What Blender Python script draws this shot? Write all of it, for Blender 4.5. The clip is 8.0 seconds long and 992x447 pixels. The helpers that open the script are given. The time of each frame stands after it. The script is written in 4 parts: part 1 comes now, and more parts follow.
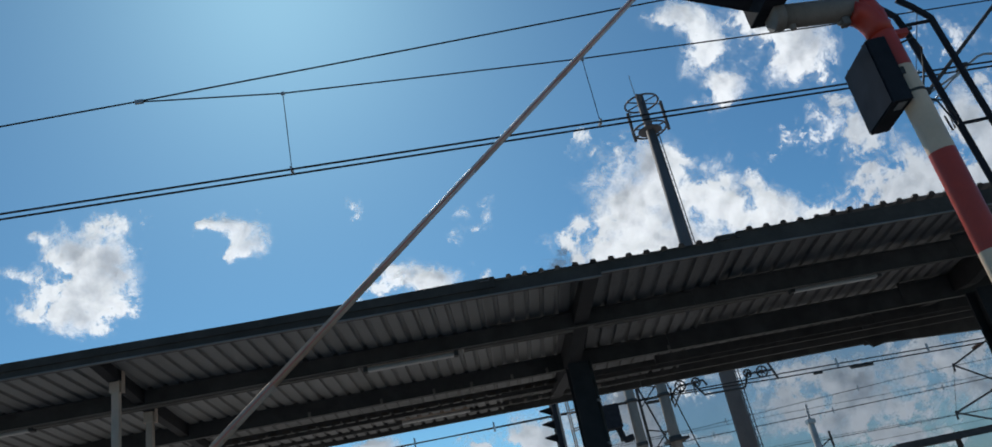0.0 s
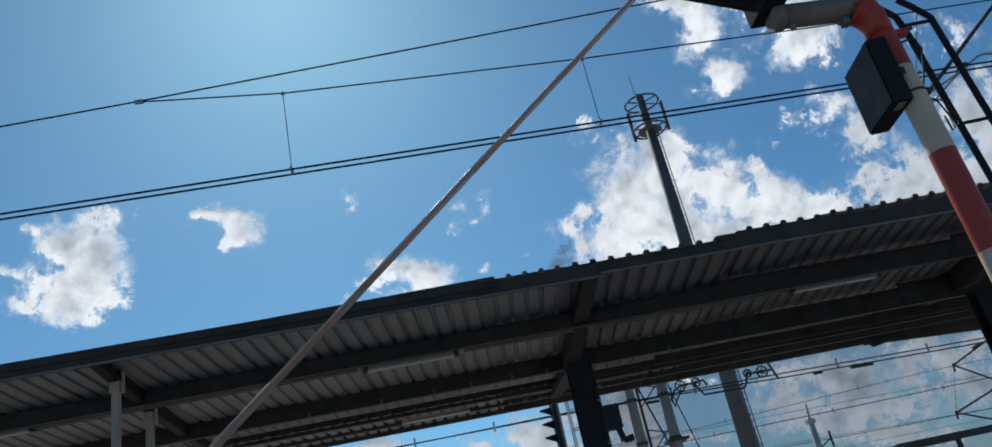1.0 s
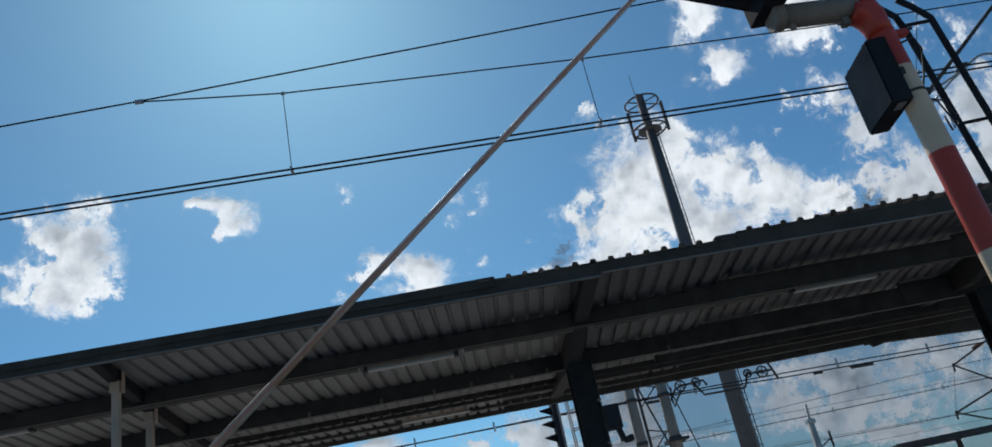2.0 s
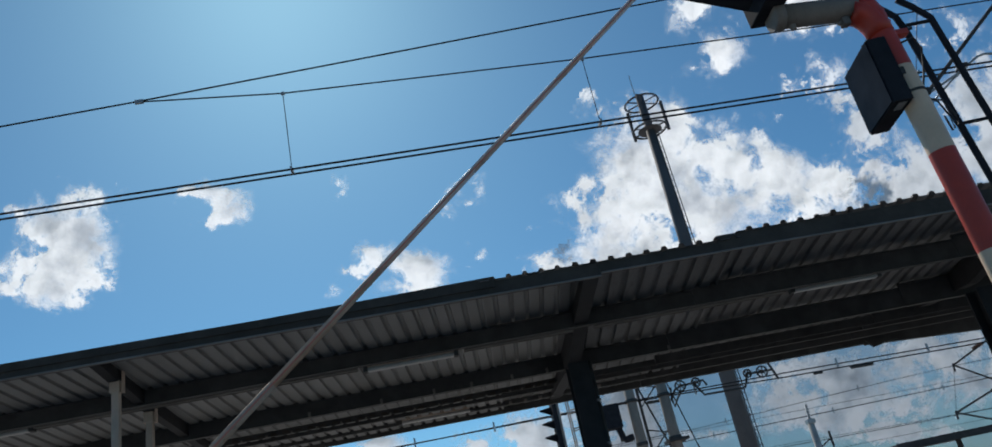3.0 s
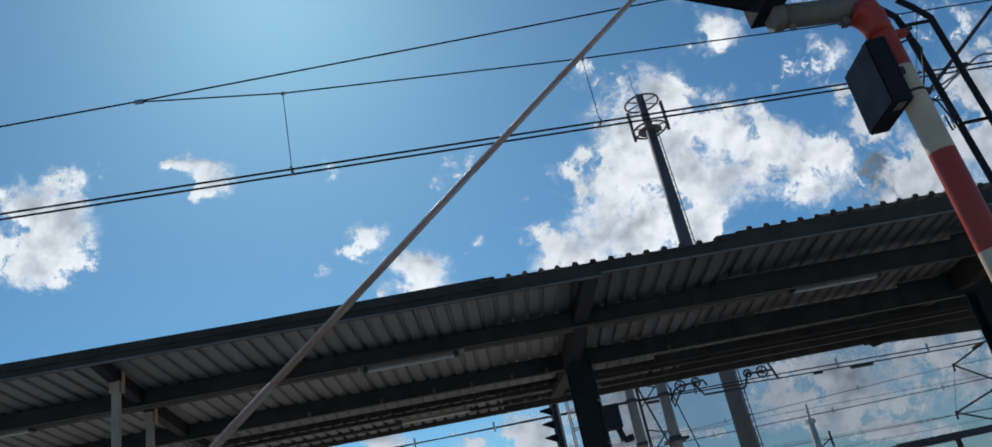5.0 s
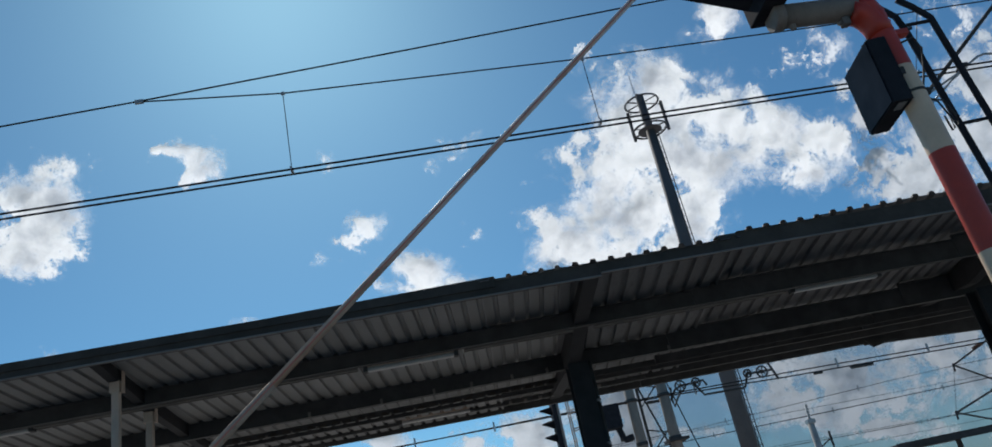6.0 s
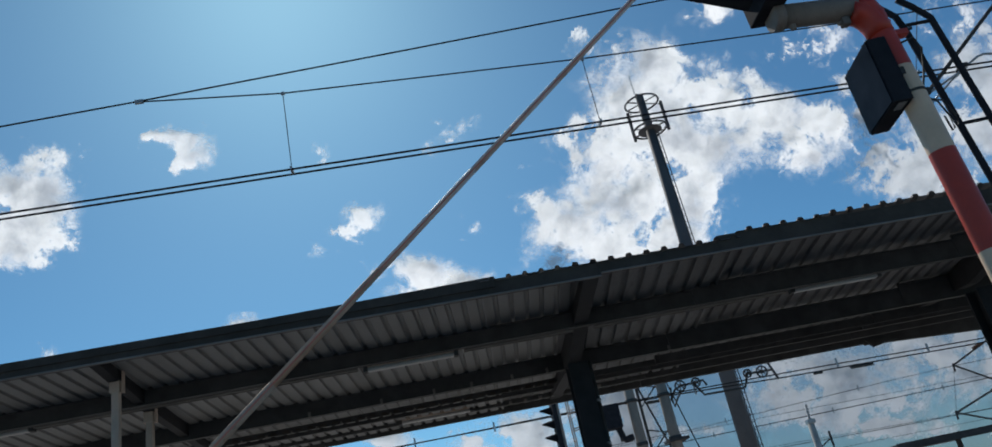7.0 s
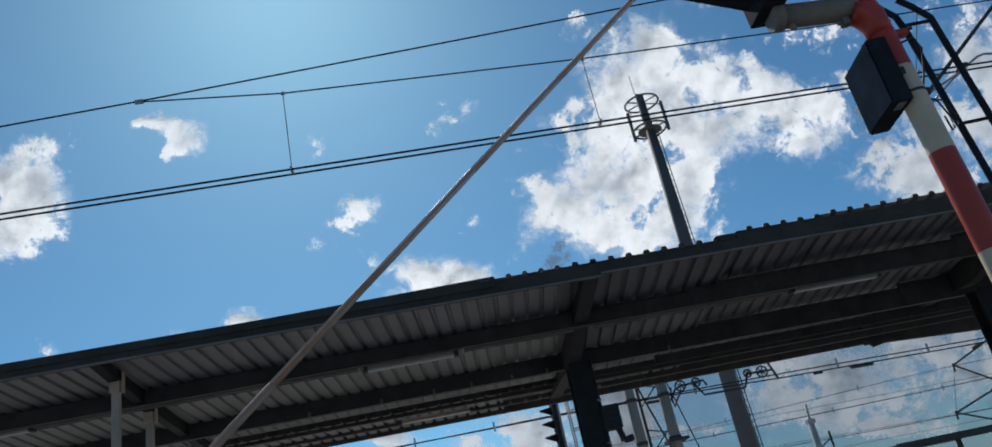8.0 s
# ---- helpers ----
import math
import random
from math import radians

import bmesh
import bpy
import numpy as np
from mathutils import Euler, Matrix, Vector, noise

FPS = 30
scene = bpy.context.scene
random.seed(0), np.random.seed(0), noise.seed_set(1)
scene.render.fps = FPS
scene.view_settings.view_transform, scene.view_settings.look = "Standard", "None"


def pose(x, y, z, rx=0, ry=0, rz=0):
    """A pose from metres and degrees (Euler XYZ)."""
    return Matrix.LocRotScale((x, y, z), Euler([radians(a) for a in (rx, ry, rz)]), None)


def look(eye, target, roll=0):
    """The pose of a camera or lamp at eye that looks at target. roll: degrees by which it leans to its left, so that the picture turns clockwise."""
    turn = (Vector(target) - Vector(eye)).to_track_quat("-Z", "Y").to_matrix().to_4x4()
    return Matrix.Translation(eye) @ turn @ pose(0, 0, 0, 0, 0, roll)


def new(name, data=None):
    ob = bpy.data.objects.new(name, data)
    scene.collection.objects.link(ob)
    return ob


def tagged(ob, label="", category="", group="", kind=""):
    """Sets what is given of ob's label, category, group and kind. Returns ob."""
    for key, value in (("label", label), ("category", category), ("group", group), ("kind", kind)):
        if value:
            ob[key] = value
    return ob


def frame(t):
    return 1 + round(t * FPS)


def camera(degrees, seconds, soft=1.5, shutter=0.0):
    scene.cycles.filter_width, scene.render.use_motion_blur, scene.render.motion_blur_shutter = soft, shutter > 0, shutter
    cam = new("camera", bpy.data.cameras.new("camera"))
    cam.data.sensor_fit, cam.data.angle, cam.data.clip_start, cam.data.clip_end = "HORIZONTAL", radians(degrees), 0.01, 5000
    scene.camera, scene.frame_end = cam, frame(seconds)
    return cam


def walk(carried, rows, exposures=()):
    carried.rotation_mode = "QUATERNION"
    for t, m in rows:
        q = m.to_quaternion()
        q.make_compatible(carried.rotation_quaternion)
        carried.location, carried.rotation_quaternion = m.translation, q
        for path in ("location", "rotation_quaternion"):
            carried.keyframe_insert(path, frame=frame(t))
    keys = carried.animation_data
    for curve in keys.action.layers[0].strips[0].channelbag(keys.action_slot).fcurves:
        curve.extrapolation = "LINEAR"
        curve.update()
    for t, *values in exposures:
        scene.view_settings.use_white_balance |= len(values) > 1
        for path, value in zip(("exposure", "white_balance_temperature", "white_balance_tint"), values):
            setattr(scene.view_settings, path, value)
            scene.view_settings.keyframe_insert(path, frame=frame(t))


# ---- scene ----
# Tracks run along x; the road and the view run along y. Rail level is z = 0.
EYE = Vector((0.0, 0.0, 1.5))
AZ, EL, ROLL = radians(83.5), radians(23.45), -12.0
FORWARD = Vector((math.cos(AZ) * math.cos(EL), math.sin(AZ) * math.cos(EL), math.sin(EL)))
VIEW = look(EYE, EYE + FORWARD, ROLL)
cam = camera(64.5, 8.0, soft=1.6)
walk(cam, [(0.0, VIEW), (8.0, VIEW)], exposures=[(0.0, 0.0), (8.0, 0.0)])

# ---- light ----
SUN_EL, SUN_AZ = 43.8, -9.0          # degrees; azimuth from +y towards +x
world = bpy.data.worlds.new("sky")
scene.world = world
world.use_nodes = True
wt = world.node_tree
sky = wt.nodes.new("ShaderNodeTexSky")
sky.sky_type = "NISHITA"
sky.sun_disc = False
sky.sun_elevation = radians(SUN_EL)
sky.sun_rotation = radians(SUN_AZ)
sky.altitude = 1300.0
sky.air_density = 1.0
sky.dust_density = 1.35
sky.ozone_density = 3.5
wt.nodes["Background"].inputs["Strength"].default_value = 0.076
clear_blue = wt.nodes.new("ShaderNodeMix")          # a deep, clean summer blue
clear_blue.data_type, clear_blue.blend_type = "RGBA", "MULTIPLY"
clear_blue.inputs["Factor"].default_value = 1.0
clear_blue.inputs["B"].default_value = (0.545, 0.98, 1.1, 1)
wt.links.new(sky.outputs[0], clear_blue.inputs["A"])
wt.links.new(clear_blue.outputs["Result"], wt.nodes["Background"].inputs["Color"])

sun_data = bpy.data.lights.new("sun", "SUN")
sun_data.energy = 3.6
sun_data.angle = radians(0.53)
sun_data.color = (1.0, 0.96, 0.9)
sun = new("sun", sun_data)
se, sa = radians(SUN_EL), radians(SUN_AZ)
SUN_DIR = Vector((math.sin(sa) * math.cos(se), math.cos(sa) * math.cos(se), math.sin(se)))
sun.matrix_world = look(SUN_DIR * 60, (0, 0, 0))


# ---- materials ----
def node(nt, kind, **values):
    n = nt.nodes.new(kind)
    for k, v in values.items():
        n.inputs[k.replace("_", " ")].default_value = v
    return n


def surface(name, col, rough=0.6, metal=0.0, vary=0.25, scale=6.0, fine=90.0, bump=0.15, stain=None, stain_at=0.62, spec=0.5, stretch=(1, 1, 1)):
    """A worn surface: broad blotches, fine grain, stains of a second colour, slight relief."""
    m = bpy.data.materials.new(name)
    m.use_nodes = True
    nt = m.node_tree
    b = nt.nodes["Principled BSDF"]
    tc = nt.nodes.new("ShaderNodeTexCoord")
    mp = nt.nodes.new("ShaderNodeMapping")
    mp.inputs["Scale"].default_value = stretch
    nt.links.new(tc.outputs["Object"], mp.inputs["Vector"])
    inf = nt.nodes.new("ShaderNodeObjectInfo")
    big = node(nt, "ShaderNodeTexNoise", Scale=scale, Detail=5.0, Roughness=0.6)
    big.noise_dimensions = "4D"
    nt.links.new(inf.outputs["Random"], big.inputs["W"])
    small = node(nt, "ShaderNodeTexNoise", Scale=fine, Detail=3.0)
    for t in (big, small):
        nt.links.new(mp.outputs[0], t.inputs["Vector"])
    ramp = nt.nodes.new("ShaderNodeMapRange")
    ramp.inputs["From Min"].default_value, ramp.inputs["From Max"].default_value = 0.3, 0.7
    ramp.inputs["To Min"].default_value, ramp.inputs["To Max"].default_value = 1 - vary, 1 + vary
    nt.links.new(big.outputs["Fac"], ramp.inputs["Value"])
    grain = nt.nodes.new("ShaderNodeMapRange")
    grain.inputs["To Min"].default_value, grain.inputs["To Max"].default_value = 1 - vary * 0.5, 1 + vary * 0.5
    nt.links.new(small.outputs["Fac"], grain.inputs["Value"])
    mul = nt.nodes.new("ShaderNodeMath")
    mul.operation = "MULTIPLY"
    nt.links.new(ramp.outputs[0], mul.inputs[0])
    nt.links.new(grain.outputs[0], mul.inputs[1])
    tint = nt.nodes.new("ShaderNodeVectorMath")
    tint.operation = "SCALE"
    tint.inputs[0].default_value = col
    nt.links.new(mul.outputs[0], tint.inputs["Scale"])
    out = tint.outputs[0]
    if stain:
        spots = node(nt, "ShaderNodeTexNoise", Scale=scale * 2.3, Detail=7.0, Roughness=0.7)
        nt.links.new(mp.outputs[0], spots.inputs["Vector"])
        edge = nt.nodes.new("ShaderNodeMapRange")
        edge.inputs["From Min"].default_value, edge.inputs["From Max"].default_value = stain_at, stain_at + 0.12
        nt.links.new(spots.outputs["Fac"], edge.inputs["Value"])
        mix = nt.nodes.new("ShaderNodeMix")
        mix.data_type = "RGBA"
        mix.inputs["B"].default_value = (*stain, 1)
        nt.links.new(edge.outputs[0], mix.inputs["Factor"])
        nt.links.new(out, mix.inputs["A"])
        out = mix.outputs["Result"]
    nt.links.new(out, b.inputs["Base Color"])
    b.inputs["Metallic"].default_value = metal
    b.inputs["Specular IOR Level"].default_value = spec
    rr = nt.nodes.new("ShaderNodeMapRange")
    rr.inputs["To Min"].default_value, rr.inputs["To Max"].default_value = max(0.05, rough - 0.15), min(1, rough + 0.15)
    nt.links.new(big.outputs["Fac"], rr.inputs["Value"])
    nt.links.new(rr.outputs[0], b.inputs["Roughness"])
    if bump:
        bp = node(nt, "ShaderNodeBump", Strength=bump, Distance=0.01)
        nt.links.new(small.outputs["Fac"], bp.inputs["Height"])
        nt.links.new(bp.outputs[0], b.inputs["Normal"])
    return m


BALLAST = surface("ballast", (0.29, 0.28, 0.265), 0.9, scale=0.8, fine=22, bump=0.8, stain=(0.12, 0.09, 0.07))
MAST_CONCRETE = surface("mast_concrete", (0.27, 0.225, 0.185), 0.85, scale=2.5, fine=40, bump=0.3, stain=(0.11, 0.1, 0.09), stretch=(1, 1, 0.3))
ASPHALT = surface("asphalt", (0.055, 0.055, 0.057), 0.9, scale=0.7, fine=120, bump=0.5)
CONCRETE = surface("concrete", (0.4, 0.385, 0.36), 0.85, scale=1.6, fine=60, bump=0.3, stain=(0.17, 0.16, 0.15))
STEEL_MID = surface("dull_grey_steel", (0.15, 0.138, 0.125), 0.75, spec=0.2, vary=0.25, scale=3, fine=60, bump=0.08)
LIP = surface("dusty_grey_lip", (0.19, 0.185, 0.18), 0.8, spec=0.15, vary=0.3, scale=3, fine=60, bump=0.05)
SOOT = surface("sooty_edge_steel", (0.062, 0.054, 0.047), 0.9, spec=0.15, vary=0.35, scale=2, fine=50, bump=0.1)
SHEET_OLD = surface("dark_sheet_metal", (0.095, 0.095, 0.098), 0.7, 0.0, vary=0.3, scale=2.0, fine=40, bump=0.05, stain=(0.05, 0.045, 0.04), stain_at=0.55, stretch=(1, 0.25, 1))
SHEET = surface("sheet_metal", (0.166, 0.162, 0.16), 0.55, 0.0, vary=0.18, scale=2.0, fine=40, bump=0.05, stain=(0.2, 0.18, 0.16), stain_at=0.66, stretch=(1, 0.25, 1))
COLUMN_PAINT = surface("dark_column_paint", (0.032, 0.031, 0.033), 0.8, spec=0.15, vary=0.3, scale=3, fine=70, bump=0.08, stain=(0.06, 0.045, 0.035), stain_at=0.68)
STEEL_DARK = surface("dark_painted_steel", (0.058, 0.057, 0.057), 0.8, spec=0.2, vary=0.3, scale=3, fine=70, bump=0.08, stain=(0.1, 0.07, 0.05), stain_at=0.68)
STEEL_GREY = surface("grey_painted_steel", (0.46, 0.355, 0.285), 0.75, vary=0.2, scale=3, fine=60, bump=0.08, stain=(0.2, 0.16, 0.13), stain_at=0.68)
GALV = surface("galvanised_steel", (0.32, 0.33, 0.34), 0.45, 0.5, vary=0.25, scale=9, fine=50, bump=0.06)
MAST_GREY = surface("mast_paint", (0.1, 0.1, 0.105), 0.75, 0.0, spec=0.2, vary=0.2, scale=0.9, fine=14, bump=0.1, stain=(0.15, 0.13, 0.12))
COPPER = surface("wire_copper", (0.02, 0.02, 0.022), 0.65, 0.1, spec=0.2, vary=0.2, scale=30, bump=0)
BLACK = surface("black_plastic", (0.026, 0.028, 0.034), 0.85, spec=0.08, vary=0.3, scale=8, fine=120, bump=0.05, stain=(0.06, 0.055, 0.05), stain_at=0.7)
RED = surface("red_paint", (0.45, 0.038, 0.018), 0.42, vary=0.16, scale=7, fine=110, bump=0.06, stain=(0.3, 0.06, 0.04), stain_at=0.66)
WHITE = surface("white_paint", (0.68, 0.5, 0.35), 0.45, vary=0.12, scale=6, fine=90, bump=0.06, stain=(0.42, 0.37, 0.3), stain_at=0.64)
# darker and greyer than the white of the post
ARM_GREY = surface("grey_arm_paint", (0.22, 0.195, 0.17), 0.7, spec=0.15, vary=0.2, scale=8, fine=80, bump=0.08, stain=(0.18, 0.15, 0.13), stain_at=0.6)
BOOM_PALE = surface("tan_boom_paint", (0.5, 0.345, 0.25), 0.8, spec=0.1, vary=0.15, scale=9, fine=90, bump=0.05, stain=(0.3, 0.2, 0.15), stain_at=0.6)
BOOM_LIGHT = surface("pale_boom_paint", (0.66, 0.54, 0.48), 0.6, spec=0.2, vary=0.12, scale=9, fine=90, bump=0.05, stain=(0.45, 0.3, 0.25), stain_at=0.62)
BOX_GLOSS = surface("glossy_black_lid", (0.014, 0.016, 0.022), 0.1, spec=0.03, vary=0.3, scale=8, fine=120, bump=0.0)
BOOM_RED = surface("faded_red_foil", (0.55, 0.2, 0.14), 0.45, vary=0.15, scale=9, fine=90, bump=0.05)
RUBBER = surface("rubber", (0.02, 0.02, 0.02), 0.7, vary=0.2, bump=0.05)
CERAMIC = surface("brown_ceramic", (0.16, 0.07, 0.04), 0.25, vary=0.2, bump=0)
DIFFUSER = surface("opal_plastic", (0.33, 0.32, 0.31), 0.4, vary=0.08, scale=4, bump=0.02, stain=(0.24, 0.22, 0.19), stain_at=0.6)
LABEL = surface("label_foil", (0.2, 0.2, 0.2), 0.4, vary=0.1, bump=0)
LENS = surface("dark_lens", (0.03, 0.008, 0.006), 0.12, vary=0.1, bump=0)
ROOF_FELT = surface("roof_felt", (0.06, 0.06, 0.065), 0.85, scale=1.2, fine=30, bump=0.3)


def cloud_material(name, bright, core, grain=75.0, veil=1.0, haze=0.0):
    """Cloud: thin edges broken up by turbulence; grey shading of cores and creases is painted into the colour."""
    m = bpy.data.materials.new(name)
    m.use_nodes = True
    nt = m.node_tree
    nt.nodes.remove(nt.nodes["Principled BSDF"])
    outn = nt.nodes["Material Output"]
    L = nt.links.new

    def math_node(op, a, b=None):
        n = nt.nodes.new("ShaderNodeMath")
        n.operation = op
        for i, v in enumerate((a, b)):
            if v is None:
                continue
            if isinstance(v, (int, float)):
                n.inputs[i].default_value = v
            else:
                L(v, n.inputs[i])
        return n.outputs[0]

    def ranged(v, a, b, c=0.0, d=1.0, smooth=True):
        n = nt.nodes.new("ShaderNodeMapRange")
        n.interpolation_type = "SMOOTHSTEP" if smooth else "LINEAR"
        for k, x in zip(("From Min", "From Max", "To Min", "To Max"), (a, b, c, d)):
            n.inputs[k].default_value = x
        L(v, n.inputs["Value"])
        return n.outputs[0]

    tc = nt.nodes.new("ShaderNodeTexCoord")
    inf = nt.nodes.new("ShaderNodeObjectInfo")
    at = nt.nodes.new("ShaderNodeAttribute")
    at.attribute_name = "cloud_mass"
    seed = math_node("MULTIPLY", inf.outputs["Random"], 37.0)

    def turb(scale, detail, rough, distort, shift):
        n = nt.nodes.new("ShaderNodeTexNoise")
        n.noise_dimensions = "4D"
        n.inputs["Scale"].default_value = scale
        n.inputs["Detail"].default_value = detail
        n.inputs["Roughness"].default_value = rough
        n.inputs["Distortion"].default_value = distort
        L(tc.outputs["Object"], n.inputs["Vector"])
        L(math_node("ADD", seed, shift), n.inputs["W"])
        return n.outputs["Fac"]

    def billows(scale, shift):
        n = nt.nodes.new("ShaderNodeTexVoronoi")
        n.voronoi_dimensions = "4D"
        n.feature = "F1"
        n.normalize = True
        n.inputs["Scale"].default_value = scale
        n.inputs["Detail"].default_value = 3.0
        n.inputs["Roughness"].default_value = 0.55
        n.inputs["Lacunarity"].default_value = 2.3
        warp = nt.nodes.new("ShaderNodeTexNoise")
        warp.inputs["Scale"].default_value = 1 / 26
        warp.inputs["Detail"].default_value = 4.0
        L(tc.outputs["Object"], warp.inputs["Vector"])
        move = nt.nodes.new("ShaderNodeVectorMath")
        move.operation = "MULTIPLY_ADD"
        move.inputs[1].default_value = (34, 34, 34)
        L(warp.outputs["Color"], move.inputs[0])
        L(tc.outputs["Object"], move.inputs[2])
        L(move.outputs[0], n.inputs["Vector"])
        L(math_node("ADD", seed, shift), n.inputs["W"])
        return n.outputs["Distance"]

    big = turb(1 / grain, 10, 0.61, 0.35, 0.0)
    curl = turb(1 / (grain * 0.33), 8, 0.62, 0.9, 21.0)
    soft = turb(1 / 90, 3, 0.5, 0.0, 9.0)
    shred = turb(1 / 26, 6, 0.6, 1.2, 31.0)
    crease = billows(1 / 34, 3.0)
    d = at.outputs["Fac"]
    # turbulence and rounded billows bite into the outline; solid in the core
    amount = math_node("ADD", d, math_node("MULTIPLY", math_node("SUBTRACT", big, 0.5), 3.6))
    amount = math_node("ADD", amount, math_node("MULTIPLY", math_node("SUBTRACT", curl, 0.5), 1.15))
    amount = math_node("SUBTRACT", amount, math_node("MULTIPLY", math_node("SUBTRACT", crease, 0.36), 0.9))
    # the rim is crisp in places and frayed in others
    width = ranged(soft, 0.38, 0.62, 0.35, 1.0)
    alpha = ranged(math_node("DIVIDE", math_node("SUBTRACT", amount, 0.36), width), 0.0, 1.0, 0.0, veil)
    near = ranged(math_node("ADD", d, math_node("MULTIPLY", math_node("SUBTRACT", big, 0.5), 2.4)), 0.1, 0.8, 0.0, 0.6)
    halo = math_node("MULTIPLY", near, ranged(shred, 0.42, 0.68))
    alpha = math_node("MAXIMUM", math_node("MAXIMUM", alpha, halo), math_node("MULTIPLY", ranged(d, 0.05, 0.6), haze))
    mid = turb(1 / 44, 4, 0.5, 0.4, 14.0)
    # painted shading: dense cores and creases take the greyer colour
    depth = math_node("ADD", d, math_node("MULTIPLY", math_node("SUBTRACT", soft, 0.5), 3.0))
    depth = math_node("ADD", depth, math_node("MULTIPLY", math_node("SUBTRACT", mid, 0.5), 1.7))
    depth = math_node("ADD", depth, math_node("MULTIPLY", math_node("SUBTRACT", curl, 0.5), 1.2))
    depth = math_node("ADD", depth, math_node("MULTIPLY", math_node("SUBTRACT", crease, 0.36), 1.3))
    grey_shade = math_node("MULTIPLY", ranged(depth, 0.35, 1.9, 0.0, 1.0), ranged(amount, 0.55, 1.35))
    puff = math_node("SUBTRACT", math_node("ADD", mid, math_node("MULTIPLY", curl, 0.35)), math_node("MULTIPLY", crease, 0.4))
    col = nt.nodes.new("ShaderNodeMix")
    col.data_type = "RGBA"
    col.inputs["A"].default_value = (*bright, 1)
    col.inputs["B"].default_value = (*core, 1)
    L(grey_shade, col.inputs["Factor"])
    bp = node(nt, "ShaderNodeBump", Strength=0.4, Distance=16.0)
    L(puff, bp.inputs["Height"])
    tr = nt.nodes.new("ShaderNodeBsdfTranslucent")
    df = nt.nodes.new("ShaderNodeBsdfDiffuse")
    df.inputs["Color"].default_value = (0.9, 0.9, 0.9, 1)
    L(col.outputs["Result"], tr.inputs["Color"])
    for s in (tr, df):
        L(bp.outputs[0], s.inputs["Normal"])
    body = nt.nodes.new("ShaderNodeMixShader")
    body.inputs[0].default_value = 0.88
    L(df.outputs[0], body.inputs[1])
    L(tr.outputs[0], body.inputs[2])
    clear = nt.nodes.new("ShaderNodeBsdfTransparent")
    fin = nt.nodes.new("ShaderNodeMixShader")
    L(alpha, fin.inputs[0])
    L(clear.outputs[0], fin.inputs[1])
    L(body.outputs[0], fin.inputs[2])
    L(fin.outputs[0], outn.inputs["Surface"])
    return m


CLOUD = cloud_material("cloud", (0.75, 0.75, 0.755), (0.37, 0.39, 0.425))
# dimmer copy of cloud: weaker light away from the sun put into its colours
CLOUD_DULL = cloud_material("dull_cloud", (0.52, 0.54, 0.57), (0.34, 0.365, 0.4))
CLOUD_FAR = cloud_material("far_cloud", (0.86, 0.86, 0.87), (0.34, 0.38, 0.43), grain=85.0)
# half-clear blue-grey that dims the bright sky near the horizon
SKY_DIM_VEIL = cloud_material("sky_dim_veil", (0.085, 0.112, 0.155), (0.07, 0.095, 0.135), grain=120.0, veil=0.72, haze=0.66)
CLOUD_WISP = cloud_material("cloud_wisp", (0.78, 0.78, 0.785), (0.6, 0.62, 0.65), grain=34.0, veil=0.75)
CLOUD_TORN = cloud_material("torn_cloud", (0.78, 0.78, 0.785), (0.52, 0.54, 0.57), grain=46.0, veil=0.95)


# ---- building helpers ----
def link(name, bm, material, parent=None, label="", smooth=False):
    me = bpy.data.meshes.new(name)
    bmesh.ops.recalc_face_normals(bm, faces=bm.faces)
    if smooth:
        for f in bm.faces:
            f.smooth = len(f.verts) == 4
    bm.to_mesh(me)
    bm.free()
    for mm in (material if isinstance(material, (list, tuple)) else [material]):
        me.materials.append(mm)
    ob = new(name, me)
    if parent:
        ob.parent = parent
    if label:
        ob["label"] = label
    return ob


def part(name, bm, material, parent, label="", smooth=False):
    return link(name, bm, material, parent, label, smooth)


def thing(name, at, label, category, group="", kind=""):
    ob = new(name)
    ob.empty_display_size = 0.2
    ob.location = at
    return tagged(ob, label, category, group, kind)


def box(bm, lo, hi, bevel=0.0, index=0):
    g = bmesh.ops.create_cube(bm, size=1.0)
    lo, hi = Vector(lo), Vector(hi)
    for v in g["verts"]:
        v.co = Vector(((lo[i] + hi[i]) / 2 + v.co[i] * (hi[i] - lo[i]) for i in range(3)))
    faces = {f for v in g["verts"] for f in v.link_faces}
    for f in faces:
        f.material_index = index
    if bevel:
        edges = {e for v in g["verts"] for e in v.link_edges}
        bmesh.ops.bevel(bm, geom=list(edges), offset=bevel, segments=2, affect="EDGES", profile=0.6)
    return bm


def rod(bm, a, b, r0, r1=None, n=10, caps=True, index=0):
    """A round bar from a to b."""
    a, b = Vector(a), Vector(b)
    r1 = r0 if r1 is None else r1
    q = (b - a).to_track_quat("Z", "Y").to_matrix()
    rings = []
    for c, r in ((a, r0), (b, r1)):
        rings.append([bm.verts.new(c + q @ Vector((math.cos(2 * math.pi * i / n) * r, math.sin(2 * math.pi * i / n) * r, 0))) for i in range(n)])
    for i in range(n):
        bm.faces.new((rings[0][i], rings[0][(i + 1) % n], rings[1][(i + 1) % n], rings[1][i])).material_index = index
    if caps:
        bm.faces.new(rings[0][::-1]).material_index = index
        bm.faces.new(rings[1]).material_index = index
    return bm


